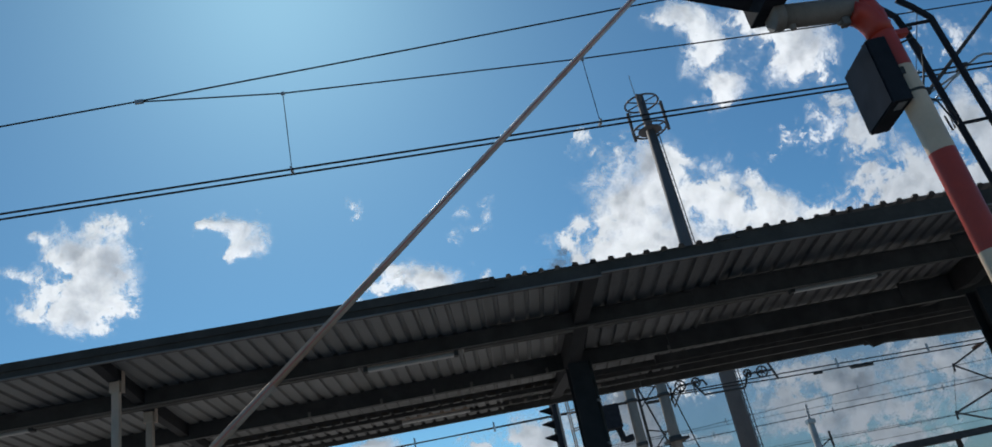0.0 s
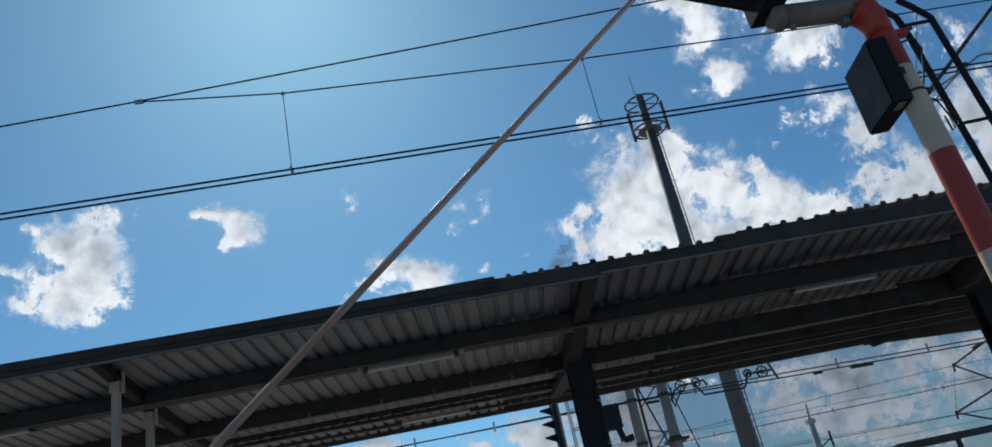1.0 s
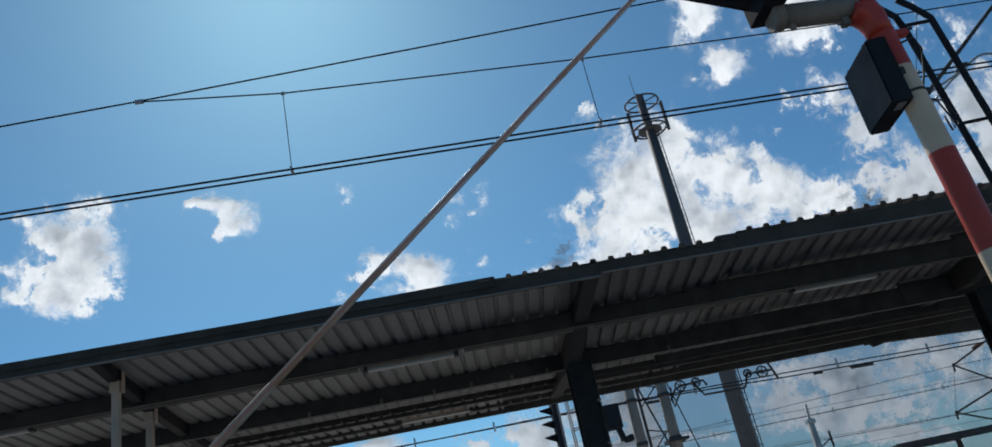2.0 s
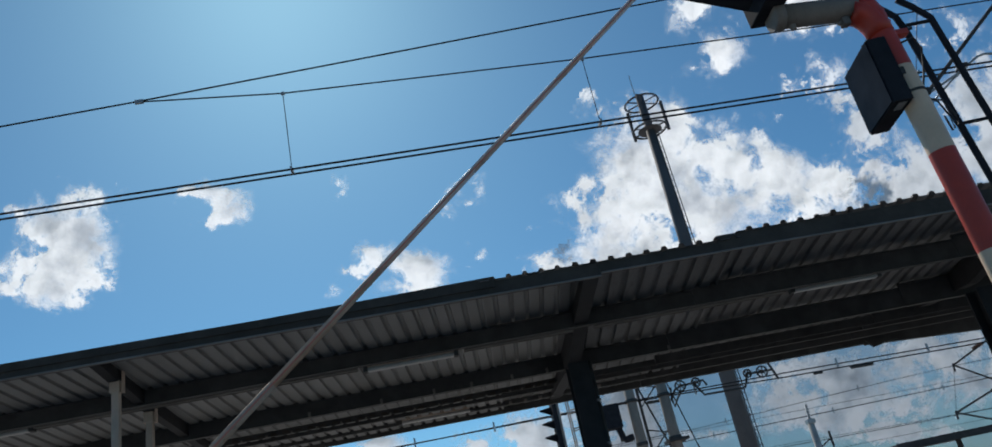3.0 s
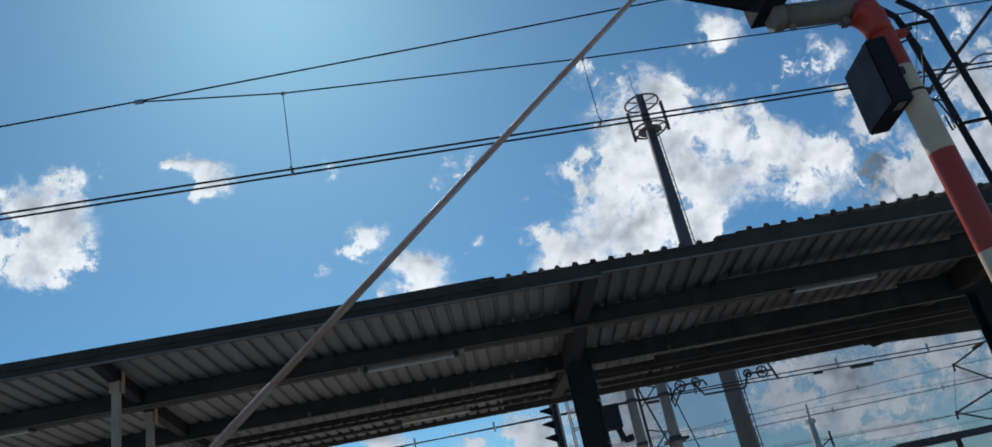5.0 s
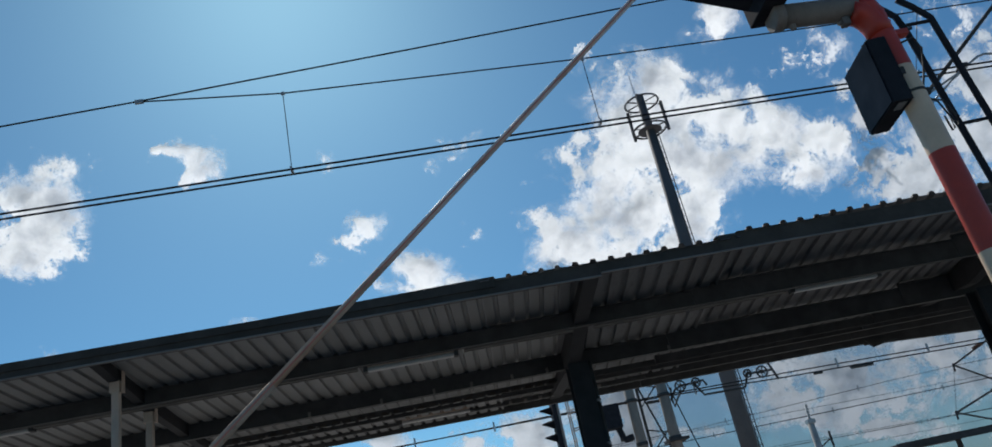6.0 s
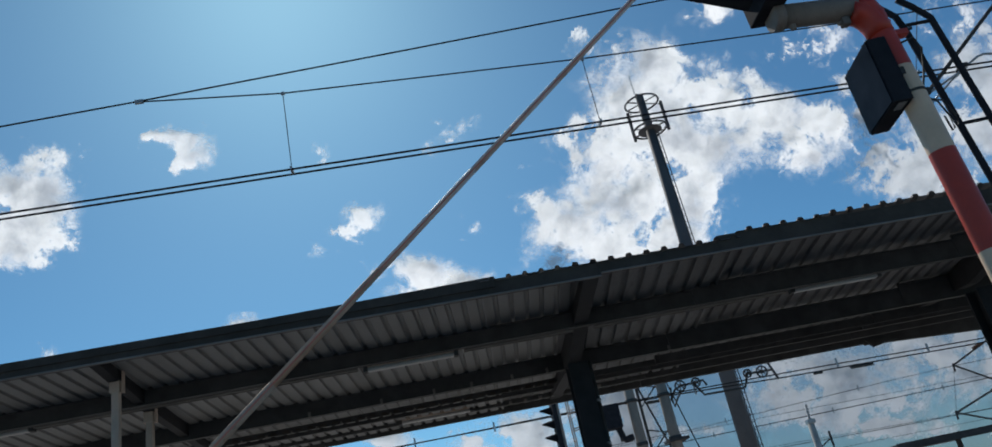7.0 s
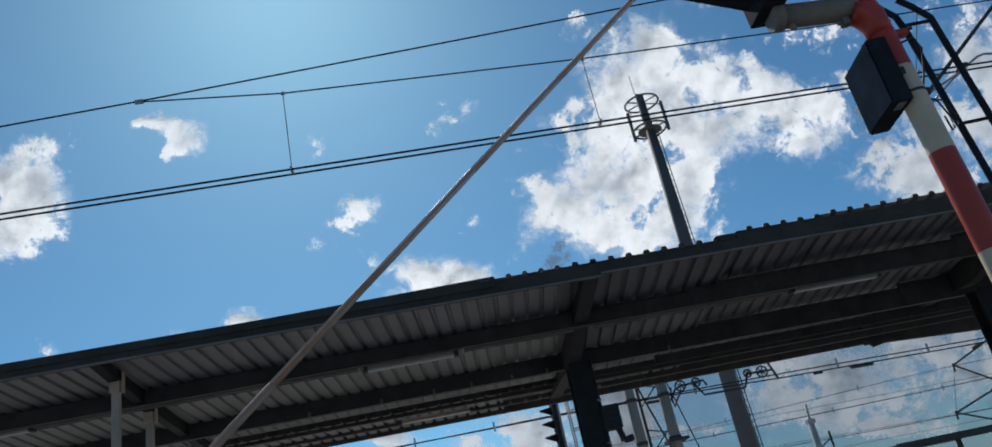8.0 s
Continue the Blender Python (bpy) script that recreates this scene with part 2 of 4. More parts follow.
def tube(bm, pts, r, n=8, caps=True):
    """A round bar along a bent line."""
    pts = [Vector(p) for p in pts]
    rings = []
    for i, p in enumerate(pts):
        t = (pts[min(i + 1, len(pts) - 1)] - pts[max(i - 1, 0)]).normalized()
        side = t.cross(Vector((0, 0, 1)))
        if side.length < 0.05:
            side = t.cross(Vector((0, 1, 0)))
        side.normalize()
        up = side.cross(t)
        rings.append([bm.verts.new(p + (side * math.cos(2 * math.pi * k / n) + up * math.sin(2 * math.pi * k / n)) * r) for k in range(n)])
    for a, b in zip(rings, rings[1:]):
        for k in range(n):
            bm.faces.new((a[k], a[(k + 1) % n], b[(k + 1) % n], b[k]))
    if caps:
        bm.faces.new(rings[0][::-1])
        bm.faces.new(rings[-1])
    return bm


def ring(bm, c, r, tube_r, n=28, m=6):
    for i in range(n):
        a0, a1 = 2 * math.pi * i / n, 2 * math.pi * (i + 1) / n
        rod(bm, (c[0] + r * math.cos(a0), c[1] + r * math.sin(a0), c[2]), (c[0] + r * math.cos(a1), c[1] + r * math.sin(a1), c[2]), tube_r, n=m, caps=False)
    return bm


def B():
    return bmesh.new()


# ---- ground ----
def build_ground():
    bm = B()
    n, half = 24, 4000.0
    g = [[bm.verts.new((half * ((2 * i / n - 1) ** 3), half * ((2 * j / n - 1) ** 3), 0.0)) for i in range(n + 1)] for j in range(n + 1)]
    for j in range(n):
        for i in range(n):
            bm.faces.new((g[j][i], g[j][i + 1], g[j + 1][i + 1], g[j + 1][i]))
    tagged(link("ground", bm, BALLAST), "grey-brown crushed stone ground around the tracks", "ground", kind="structure")
    tagged(link("road", box(B(), (-3.2, -60, -0.1), (4.2, 5.2, 0.02), 0.01), ASPHALT), "dark worn asphalt road leading to the crossing", "road", kind="structure")
    tagged(link("platform", box(B(), (-60, 9.05, -0.1), (60, 16.2, 0.76), 0.02), CONCRETE), "weathered concrete station platform under the canopy", "platform", kind="structure")


# ---- platform canopy ----
ROOF_Y0, ROOF_Y1 = 9.2, 14.95
DROP = 0.085


def roof_z(y, x=0.0):
    return 4.72 - DROP * (y - ROOF_Y0)


RIB_SKEW = 0.07           # the sheets lie slightly askew to the edge


def sheet_mesh(width, ribs, y0, y1, rib_w, rib_h):
    """One trapezoidal roof sheet, ribs up, with rounded shoulders and its laps."""
    bm = B()
    p = (width - 0.03) / ribs
    prof = []
    for k in range(ribs):
        x = k * p
        a, b = x + p * 0.8 - rib_w / 2, x + p * 0.8 + rib_w / 2
        prof += [(x, 0), (a - 0.016, 0), (a - 0.003, rib_h * 0.8), (a + 0.008, rib_h), (b - 0.008, rib_h), (b + 0.003, rib_h * 0.8), (b + 0.014, 0)]
    prof.append((width, 0))
    th = 0.006
    rows = []
    for y in (y0, y1):
        dz, dx = -DROP * (y - y0), RIB_SKEW * (y - y0)
        rows.append(([bm.verts.new((x + dx, y - y0, z + dz)) for x, z in prof], [bm.verts.new((x + dx, y - y0, z + dz + th)) for x, z in prof]))
    (a0, a1), (b0, b1) = rows
    for i in range(len(prof) - 1):
        bm.faces.new((a0[i], b0[i], b0[i + 1], a0[i + 1]))
        bm.faces.new((a1[i], a1[i + 1], b1[i + 1], b1[i]))
        bm.faces.new((a0[i], a0[i + 1], a1[i + 1], a1[i]))
        bm.faces.new((b0[i], b1[i], b1[i + 1], b0[i + 1]))
    return bm


def prism(bm, x0, x1, y0, y1, lo0, hi0, lo1, hi1):
    """A bar along x whose lower and upper edges may slope."""
    v = [bm.verts.new(c) for c in ((x0, y0, lo0), (x0, y1, lo0), (x0, y1, hi0), (x0, y0, hi0), (x1, y0, lo1), (x1, y1, lo1), (x1, y1, hi1), (x1, y0, hi1))]
    for f in ((0, 1, 2, 3), (7, 6, 5, 4), (0, 4, 5, 1), (1, 5, 6, 2), (2, 6, 7, 3), (3, 7, 4, 0)):
        bm.faces.new([v[k] for k in f])
    return bm


def build_canopy():
    can = thing("platform_canopy", (2.0, 12.0, 0.76), "long dark steel platform canopy roofed with trapezoidal metal sheets", "canopy")
    off = Vector((-2.0, -12.0, -0.76))

    def P(name, bm, mat, label="", smooth=False):
        bm.transform(Matrix.Translation(off))
        return part(name, bm, mat, can, label, smooth)

    def sheet_data(width, ribs, rib_w, rib_h, mat):
        bm = sheet_mesh(width + 0.03, ribs, ROOF_Y0 - 0.06, ROOF_Y1, rib_w, rib_h)
        me = bpy.data.meshes.new("roof_sheet")
        bmesh.ops.recalc_face_normals(bm, faces=bm.faces)
        bm.to_mesh(me)
        bm.free()
        me.materials.append(mat)
        return me

    # roof sheets: a lighter run with narrow ribs, then an older, darker run that steps up
    runs = ((1.035, 5, 0.045, 0.036, SHEET, 1.72, -18), (1.164, 5, 0.062, 0.044, SHEET_OLD, 1.72, 15))
    for w, ribs, rib_w, rib_h, mat, start, count in runs:
        me = sheet_data(w, ribs, rib_w, rib_h, mat)
        for i in range(min(count, 0), max(count, 0)):
            x = start + i * w
            lift = 0.0 if x < 3.7 else min(0.17, 0.075 + 0.021 * (x - 3.7))
            y0 = ROOF_Y0 - 0.06 if x > 0.6 else ROOF_Y0 - 0.02
            low = 0.0 if x > 0.6 else -0.035
            ob = new("roof_sheet", me)
            ob.parent = can
            ob.location = Vector((x, y0, roof_z(y0) + lift + low + 0.004 * (i % 2) + random.uniform(-0.001, 0.001) + 0.022)) + off

    # front edge channel with a lower lip, in runs that meet above the column
    for x0, x1, low, top in ((-17.2, -2.95, 4.555, 4.745), (-2.945, 2.2, 4.55, 4.745), (2.21, 3.78, 4.588, 4.745), (3.782, 7.9, 4.592, 4.83), (7.902, 19.5, 4.592, 4.915)):
        P("edge_channel", box(B(), (x0, 9.17, low), (x1, 9.19, top), 0.003), SOOT)
        P("edge_lip", box(B(), (x0, 9.12, low), (x1, 9.169, low + 0.017), 0.004), LIP, "grey steel lip along the roof edge")
    # flashing that hides the sheet ends of the lighter run
    P("flashing", prism(B(), -17.2, -2.0, 9.15, 9.168, 4.66, 4.785, 4.66, 4.757), SOOT, "dark sheet metal flashing")
    P("flashing", prism(B(), -1.998, 0.87, 9.15, 9.168, 4.66, 4.757, 4.66, 4.797), SOOT, "dark sheet metal flashing")
    # two deep beams along the roof, each a web between flanges
    for y, low in ((10.66, 4.375), (12.43, 4.195)):
        for x0, x1, up in ((-17.2, 3.78, 0.02), (3.79, 7.9, 0.085), (7.91, 19.5, 0.16)):
            bm = box(B(), (x0, y - 0.012, low + 0.012), (x1, y + 0.012, roof_z(y) + up))
            box(bm, (x0, y - 0.05, low), (x1, y + 0.05, low + 0.014), 0.003)
            box(bm, (x0, y - 0.05, roof_z(y) + up - 0.03), (x1, y + 0.05, roof_z(y) + up - 0.018), 0.003)
            P("beam", bm, STEEL_DARK, "deep dark steel beam under the sheets")
    # slim rear purlins
    for y, h in ((13.98, 0.07), (14.5, 0.06)):
        for x0, x1, up in ((-17.2, 3.78, 0.02), (3.79, 7.9, 0.085), (7.91, 19.5, 0.16)):
            P("purlin", box(B(), (x0, y - 0.03, roof_z(y) - h), (x1, y + 0.03, roof_z(y) + up), 0.006), STEEL_DARK)
    # rear edge
    for x0, x1, lo0, lo1, up in ((-17.2, 3.78, 4.16, 4.15, 4.33), (3.79, 8.37, 4.15, 4.155, 4.42), (8.374, 19.5, 4.134, 3.55, 4.5)):
        P("rear_edge", prism(B(), x0, x1, 14.9, 14.98, lo0, up, lo1, up), STEEL_DARK)
    bm = B()
    vs = [bm.verts.new((x, y, z)) for y in (14.86, 14.9) for x, z in ((8.38, 4.2), (8.5, 4.055), (9.05, 4.14))]
    for f in ((0, 1, 2), (5, 4, 3), (0, 3, 4, 1), (1, 4, 5, 2), (2, 5, 3, 0)):
        bm.faces.new([vs[k] for k in f])
    P("gusset", bm, STEEL_DARK, "small triangular gusset plate")
    P("rear_gutter", tube(B(), [(-17.2, 14.8, 4.275), (8.3, 14.8, 4.3)], 0.045, 10), STEEL_DARK, smooth=True)
    # slotted rear rail with pale bolts, and the closers along its foot
    for x0, x1, up in ((-17.2, 3.78, 0.0), (3.79, 7.9, 0.06), (7.91, 19.5, 0.13)):
        P("rear_rail", box(B(), (x0, 13.5, 4.232), (x1, 13.52, 4.33 + up), 0.004), STEEL_DARK, "dark slotted steel rail")
    for i in range(-60, 9):
        x = 0.2 + i * 0.207
        P("closer", box(B(), (x, 13.485, 4.236 + 0.008 * (i % 3)), (x + 0.1, 13.499, 4.29), 0.003), SOOT)
        if i % 2 == 0 or i > 3:
            P("bolt", rod(B(), (x + 0.15, 13.47, 4.25), (x + 0.15, 13.5, 4.25), 0.018, n=6), STEEL_MID)
    # cable trays under the first beam: two rails and a floor
    for x0, x1 in ((-17.2, -6.75), (-5.35, -1.07), (0.42, 1.99), (2.3, 5.2)):
        bm = box(B(), (x0, 10.735, 4.372), (x1, 10.83, 4.38))
        box(bm, (x0, 10.73, 4.36), (x1, 10.737, 4.4))
        box(bm, (x0, 10.83, 4.36), (x1, 10.837, 4.4))
        P("cable_tray", bm, STEEL_MID, "thin grey cable tray")
    # hanging tags on the second beam
    for x in (-2.05, -0.93, -0.1, 0.5, 1.15, 1.72, 3.75):
        P("tag", box(B(), (x - 0.022, 12.37, 4.2), (x + 0.022, 12.379, 4.275), 0.003), STEEL_MID, "small dull metal tag")
    # pale clips along the rear purlin
    for x in (1.22, 1.5, 1.78, 2.02, 2.55, 2.9):
        P("clip", box(B(), (x - 0.03, 14.44, 4.205), (x + 0.03, 14.465, 4.255), 0.004), STEEL_MID, "small pale fixing clip")
    # rafters and columns
    for x, two in ((2.1, 0), (8.92, 0), (15.7, 0), (-3.95, 1), (-10.05, 1), (-16.15, 1)):
        bm = B()
        zs = [(9.25, 4.60, 4.70), (10.4, 4.46, 4.64), (12.0, 4.12, 4.5), (13.6, 4.18, 4.36), (14.85, 4.22, 4.27)]
        if two:
            zs = [(9.25, 4.58, 4.70), (9.9, 4.50, 4.66), (11.0, 4.36, 4.56), (13.0, 4.22, 4.4), (14.85, 4.22, 4.27)]
        if x > 7.9:                     # the roof is higher over these bays
            zs = [(y, lo + 0.1 + 0.02 * (y - 9.25), hi + 0.14) for y, lo, hi in zs]
        hw = 0.1 if not two else 0.06
        vs = [[bm.verts.new((x + sx * hw, y, z)) for sx in (-1, 1) for z in (lo, hi)] for y, lo, hi in zs]
        for a, b in zip(vs, vs[1:]):
            for i, j in ((0, 1), (1, 3), (3, 2), (2, 0)):
                bm.faces.new((a[i], a[j], b[j], b[i]))
        bm.faces.new((vs[0][0], vs[0][1], vs[0][3], vs[0][2]))
        bm.faces.new((vs[-1][0], vs[-1][2], vs[-1][3], vs[-1][1]))
        P("rafter", bm, COLUMN_PAINT)
        if not two:
            bm = B()
            box(bm, (x - 0.12, 11.84, 0.76), (x + 0.19, 11.87, 4.16), 0.003)
            box(bm, (x - 0.12, 12.13, 0.76), (x + 0.19, 12.16, 4.16), 0.003)
            box(bm, (x + 0.02, 11.87, 0.76), (x + 0.05, 12.13, 4.16))
            box(bm, (x - 0.22, 11.8, 0.76), (x + 0.26, 12.2, 0.79), 0.004)
            P("column", bm, COLUMN_PAINT, "dark wide-flange steel column")
            P("downpipe", rod(B(), (x + 0.255, 12.1, 0.76), (x + 0.255, 12.1, 4.2), 0.042, n=12), STEEL_DARK, "dark rainwater pipe", True)
            for z in (1.6, 2.9, 3.55):
                P("pipe_clip", rod(B(), (x + 0.255, 12.1, z), (x + 0.255, 12.1, z + 0.04), 0.05, n=12), GALV, "pale pipe clip", True)
        else:
            for px, y, zc in ((x + 0.015, 9.85, 4.52), (x, 11.0, 4.36)):
                bm = box(B(), (px - 0.045, y - 0.045, 0.76), (px + 0.045, y + 0.045, zc - 0.02), 0.008)
                P("post", bm, STEEL_GREY, "light grey steel post")
                P("head_plate", box(B(), (px - 0.068, y - 0.055, zc - 0.14), (px + 0.055, y + 0.055, zc + 0.005), 0.006), STEEL_GREY, "light grey head plate")
                P("fin", box(B(), (px + 0.075, y - 0.04, zc - 0.15), (px + 0.09, y + 0.04, zc + 0.12), 0.004), STEEL_GREY, "grey side fin of the post head")


def luminaire(x, y, z, length, name="strip_light"):
    t = thing(name, (x, y, z), "long white fluorescent strip light under the canopy, unlit", "lamp", "strip lights under the canopy")
    part("housing", box(B(), (-length / 2, -0.055, 0.01), (length / 2, 0.055, 0.06), 0.008), STEEL_GREY, t)
    part("diffuser", box(B(), (-length / 2 + 0.03, -0.05, -0.045), (length / 2 - 0.03, 0.05, 0.008), 0.018), DIFFUSER, t, "opal plastic diffuser", True)
    for s in (-1, 1):
        part("end_cap", box(B(), (s * length / 2 - 0.03, -0.056, -0.05), (s * length / 2 + 0.03, 0.056, 0.06), 0.008), STEEL_DARK, t)
        part("hanger", box(B(), (s * length * 0.35 - 0.015, -0.02, 0.06), (s * length * 0.35 + 0.015, 0.02, 0.2)), GALV, t)
    return t


# ---- overhead line of the near track ----
def wire(name, pts, r, label, group="overhead wires"):
    return tagged(link(name, tube(B(), pts, r, 6), COPPER, smooth=True), label, "wire", group)


def build_near_wires():
    wire("contact_wire", [(-40, 7.16, 5.596), (40, 7.16, 5.596)], 0.0108, "dark grooved contact wire above the near track")
    wire("contact_wire", [(-40, 7.26, 5.592), (40, 7.26, 5.592)], 0.0108, "dark grooved contact wire above the near track")
    wire("messenger_wire", [(-2.65, 7.2, 6.712), (-1.14, 7.2, 6.56), (2.14, 7.2, 6.45), (4.9, 7.2, 6.42), (7.1, 7.2, 6.44), (40, 7.2, 7.4)], 0.008, "stranded messenger wire above the contact wires")
    wire("messenger_wire", [(-40, 7.2, 5.5), (-4.06, 7.2, 6.65), (-2.65, 7.2, 6.72), (0.3, 7.2, 6.9), (3.25, 7.2, 7.09), (40, 7.2, 9.8)], 0.009, "stranded messenger wire rising towards its mast")
    bm = B()
    box(bm, (-2.69, 7.185, 6.69), (-2.6, 7.215, 6.735), 0.006)
    tagged(link("wire_clamp", bm, GALV), "small bolted clamp joining two messenger wires", "clamp")
    for x0, z0, x1 in ((-1.145, 6.56, -1.13), (2.147, 6.445, 2.147), (6.17, 6.43, 5.81)):
        t = thing("dropper", (x1, 7.2, 5.6), "thin vertical dropper between messenger and contact wire", "wire", "droppers")
        part("strand", rod(B(), (0, 0, 0.03), (x0 - x1, 0, z0 - 5.6), 0.0045, n=5), COPPER, t)
        part("clip", box(B(), (-0.012, -0.05, -0.01), (0.012, 0.08, 0.03), 0.004), GALV, t)
        part("hook", box(B(), (x0 - x1 - 0.02, -0.012, z0 - 5.6 - 0.02), (x0 - x1 + 0.02, 0.012, z0 - 5.6 + 0.015), 0.003), GALV, t)


# ---- level crossing barrier ----
def build_barrier():
    t = thing("barrier", (-3.0, 4.5, 0.0), "half-raised level crossing barrier with a pale faded boom", "barrier")
    a, b = Vector((-3.0, 4.5, 0.955)), Vector((3.2, 4.5, 6.195))
    d = b - a
    off = -t.location
    n = 9
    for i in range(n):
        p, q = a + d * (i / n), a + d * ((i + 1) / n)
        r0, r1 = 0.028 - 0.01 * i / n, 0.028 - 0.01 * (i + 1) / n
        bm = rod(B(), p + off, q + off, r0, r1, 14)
        # tan lower sections, lighter ones from the fifth on
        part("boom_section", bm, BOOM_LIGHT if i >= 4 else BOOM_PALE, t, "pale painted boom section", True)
    side = Vector((d.z, 0, -d.x)).normalized()
    bm = B()
    tube(bm, [a + d * f + off + side * 0.004 - Vector((0, 0.025 - 0.01 * f, 0)) for f in (0.05, 0.5, 1.0)], 0.006, 6)
    part("reflective_strip", bm, BOOM_RED, t, "faded red reflective strip")
    part("pedestal", box(B(), (-0.2, -0.2, 0.0), (0.2, 0.2, 1.15), 0.02), STEEL_GREY, t, "grey barrier drive cabinet")


# ---- crossing signal with striped post ----
SX, SY = 2.34, 3.0


def build_signal():
    t = thing("crossing_signal", (SX, SY, 0.0), "red and white striped crossing signal post with black lamp heads", "signal")
    R = 0.058
    t.location.x, t.rotation_euler.y = SX + 0.1, -radians(1.6)
    for z0, z1, m, lab in ((0, 0.45, RED, "red"), (0.45, 0.95, WHITE, "white"), (0.95, 1.4, RED, "red"), (1.4, 1.86, WHITE, "white"), (1.86, 2.32, WHITE, "white"), (2.32, 2.8, RED, "red"), (2.8, 3.248, WHITE, "white"), (3.248, 3.57, RED, "red")):
        part("post_band", rod(B(), (0, 0, z0), (0, 0, z1), R, n=28, caps=False), m, t, lab + " painted band of the steel post", True)
    part("elbow", tube(B(), [(0.002, 0, 3.5), (0, 0, 3.565), (-0.012, 0, 3.6), (-0.035, 0, 3.618), (-0.07, 0, 3.626)], 0.0605, 20), RED, t, "red painted pipe elbow", True)
    bm = tube(B(), [(-0.06, 0, 3.625), (-0.12, 0, 3.63), (-0.46, 0, 3.648)], 0.059, 20)
    part("arm", bm, ARM_GREY, t, "grey-white tubular arm", True)
    part("flange", rod(B(), (-0.49, 0, 3.648), (-0.44, 0, 3.647), 0.066, n=20), ARM_GREY, t, "grey flange plate", True)
    part("knee", tube(B(), [(-0.004, 0, 3.45), (-0.008, 0, 3.5), (-0.03, 0, 3.555), (-0.062, 0, 3.59), (-0.1, 0, 3.606)], 0.063, 20), RED, t, "red welded knee under the arm", True)
    bm = box(B(), (-0.165, -0.022, 3.535), (-0.125, 0.022, 3.585), 0.01)
    rod(bm, (-0.18, 0, 3.556), (-0.11, 0, 3.556), 0.011, n=8)
    part("lug", bm, STEEL_MID, t, "grey bolted lug under the arm")
    part("drain_nipple", rod(B(), (-0.405, 0, 3.6), (-0.402, 0, 3.566), 0.022, 0.012, n=10), ARM_GREY, t)
    # lamp head
    part("lamp_head", box(B(), (-0.55, -0.32, 3.675), (-0.43, 0.1, 4.0), 0.006), BLACK, t, "black signal lamp head")
    bm = B()
    prof = [(-0.28, 0.0), (-0.24, 0.05), (-0.1, 0.09), (0.06, 0.09)]
    lo = [(bm.verts.new((-0.55, y, 3.78 - 0.3 * h)), bm.verts.new((-0.86, y, 3.9 - 0.1 * h)), bm.verts.new((-0.86, y, 4.02)), bm.verts.new((-0.55, y, 4.0))) for y, h in prof]
    for p, q in zip(lo, lo[1:]):
        for k in range(4):
            bm.faces.new((p[k], p[(k + 1) % 4], q[(k + 1) % 4], q[k]))
    bm.faces.new(lo[0])
    bm.faces.new(lo[-1][::-1])
    part("hood", bm, BLACK, t, "black sun hood")
    # control box beside the post
    turn = t.matrix_basis.inverted() @ pose(2.198, 2.93, 3.392, 0, 0, -7.36)

    def at_box(bm):
        bm.transform(turn)
        return bm
    bx = part("signal_box", at_box(box(B(), (0.004, 0, -0.344), (0.094, 0.311, 0), 0.005)), BLACK, t, "black rectangular signal box")
    part("lid", at_box(box(B(), (-0.002, 0.006, -0.338), (0.0036, 0.305, -0.006), 0.002)), BOX_GLOSS, bx, "glossy black lid")
    part("nameplate", at_box(box(B(), (0.03, 0.02, -0.3485), (0.068, 0.085, -0.3442))), LABEL, bx, "small grey metal plate")
    for y in (0.05, 0.26):
        part("hinge", at_box(rod(B(), (0.002, y, 0.001), (0.03, y, 0.001), 0.004, n=8)), BLACK, bx)
    part("mounting_strap", at_box(box(B(), (0.0945, 0.03, -0.2), (0.13, 0.1, -0.16), 0.003)), STEEL_DARK, bx)
    # clamp and cables
    bm = rod(B(), (0, 0, 3.1), (0, 0, 3.112), R + 0.004, n=24)
    box(bm, (0.05, -0.02, 3.09), (0.082, 0.02, 3.125), 0.005)
    part("clamp", bm, STEEL_DARK, t)
    for k in range(2):
        pts = [(0.06, 0.03, 3.12), (0.1, 0.05, 3.1), (0.15 + 0.03 * k, 0.06, 3.08), (0.17 + 0.03 * k, 0.06, 3.0), (0.165 + 0.03 * k, 0.06, 2.93 + 0.02 * k), (0.15 + 0.03 * k, 0.06, 2.92 + 0.02 * k), (0.145 + 0.03 * k, 0.06, 3.0)]
        part("cable", tube(B(), pts, 0.0045, 6), RUBBER, t, "thin black loop of cable", True)
    part("cable", tube(B(), [(0.03, -0.05, 3.36), (0.1, -0.05, 3.38), (0.14, -0.02, 3.33), (0.1, 0, 3.2), (0.06, 0, 3.12)], 0.005, 6), RUBBER, t, "thin black loop of cable", True)
    part("bracket", box(B(), (0.03, -0.025, 3.425), (0.12, 0.025, 3.455), 0.006), RED, t, "red bracket plate")
    # access ladder behind the post
    t = thing("access_ladder", (3.4, 4.0, 0.0), "black tubular steel ladder with bent-over top", "ladder")
    rails = ([(-0.225, 0, 4.32), (-0.13, 0, 4.22), (-0.108, 0, 4.1), (-0.05, 0, 3.23), (0.17, 0, 0.0)], [(-0.07, 0, 4.35), (0.0, 0, 4.29), (0.095, 0, 4.18), (0.15, 0, 3.4), (0.38, 0, 0.0)])
    for r in rails:
        part("ladder_rail", tube(B(), r, 0.021, 12), BLACK, t, "black tubular ladder rail", True)
    for k in range(10):
        z = 4.145 - 0.375 * 2 * k if k < 2 else 3.4 - 0.375 * (k - 1)
        u = (4.1 - z) * 0.0665
        part("rung", rod(B(), (-0.1 + u, 0, z), (0.1 + u, 0, z + 0.01), 0.012, n=8), BLACK, t)
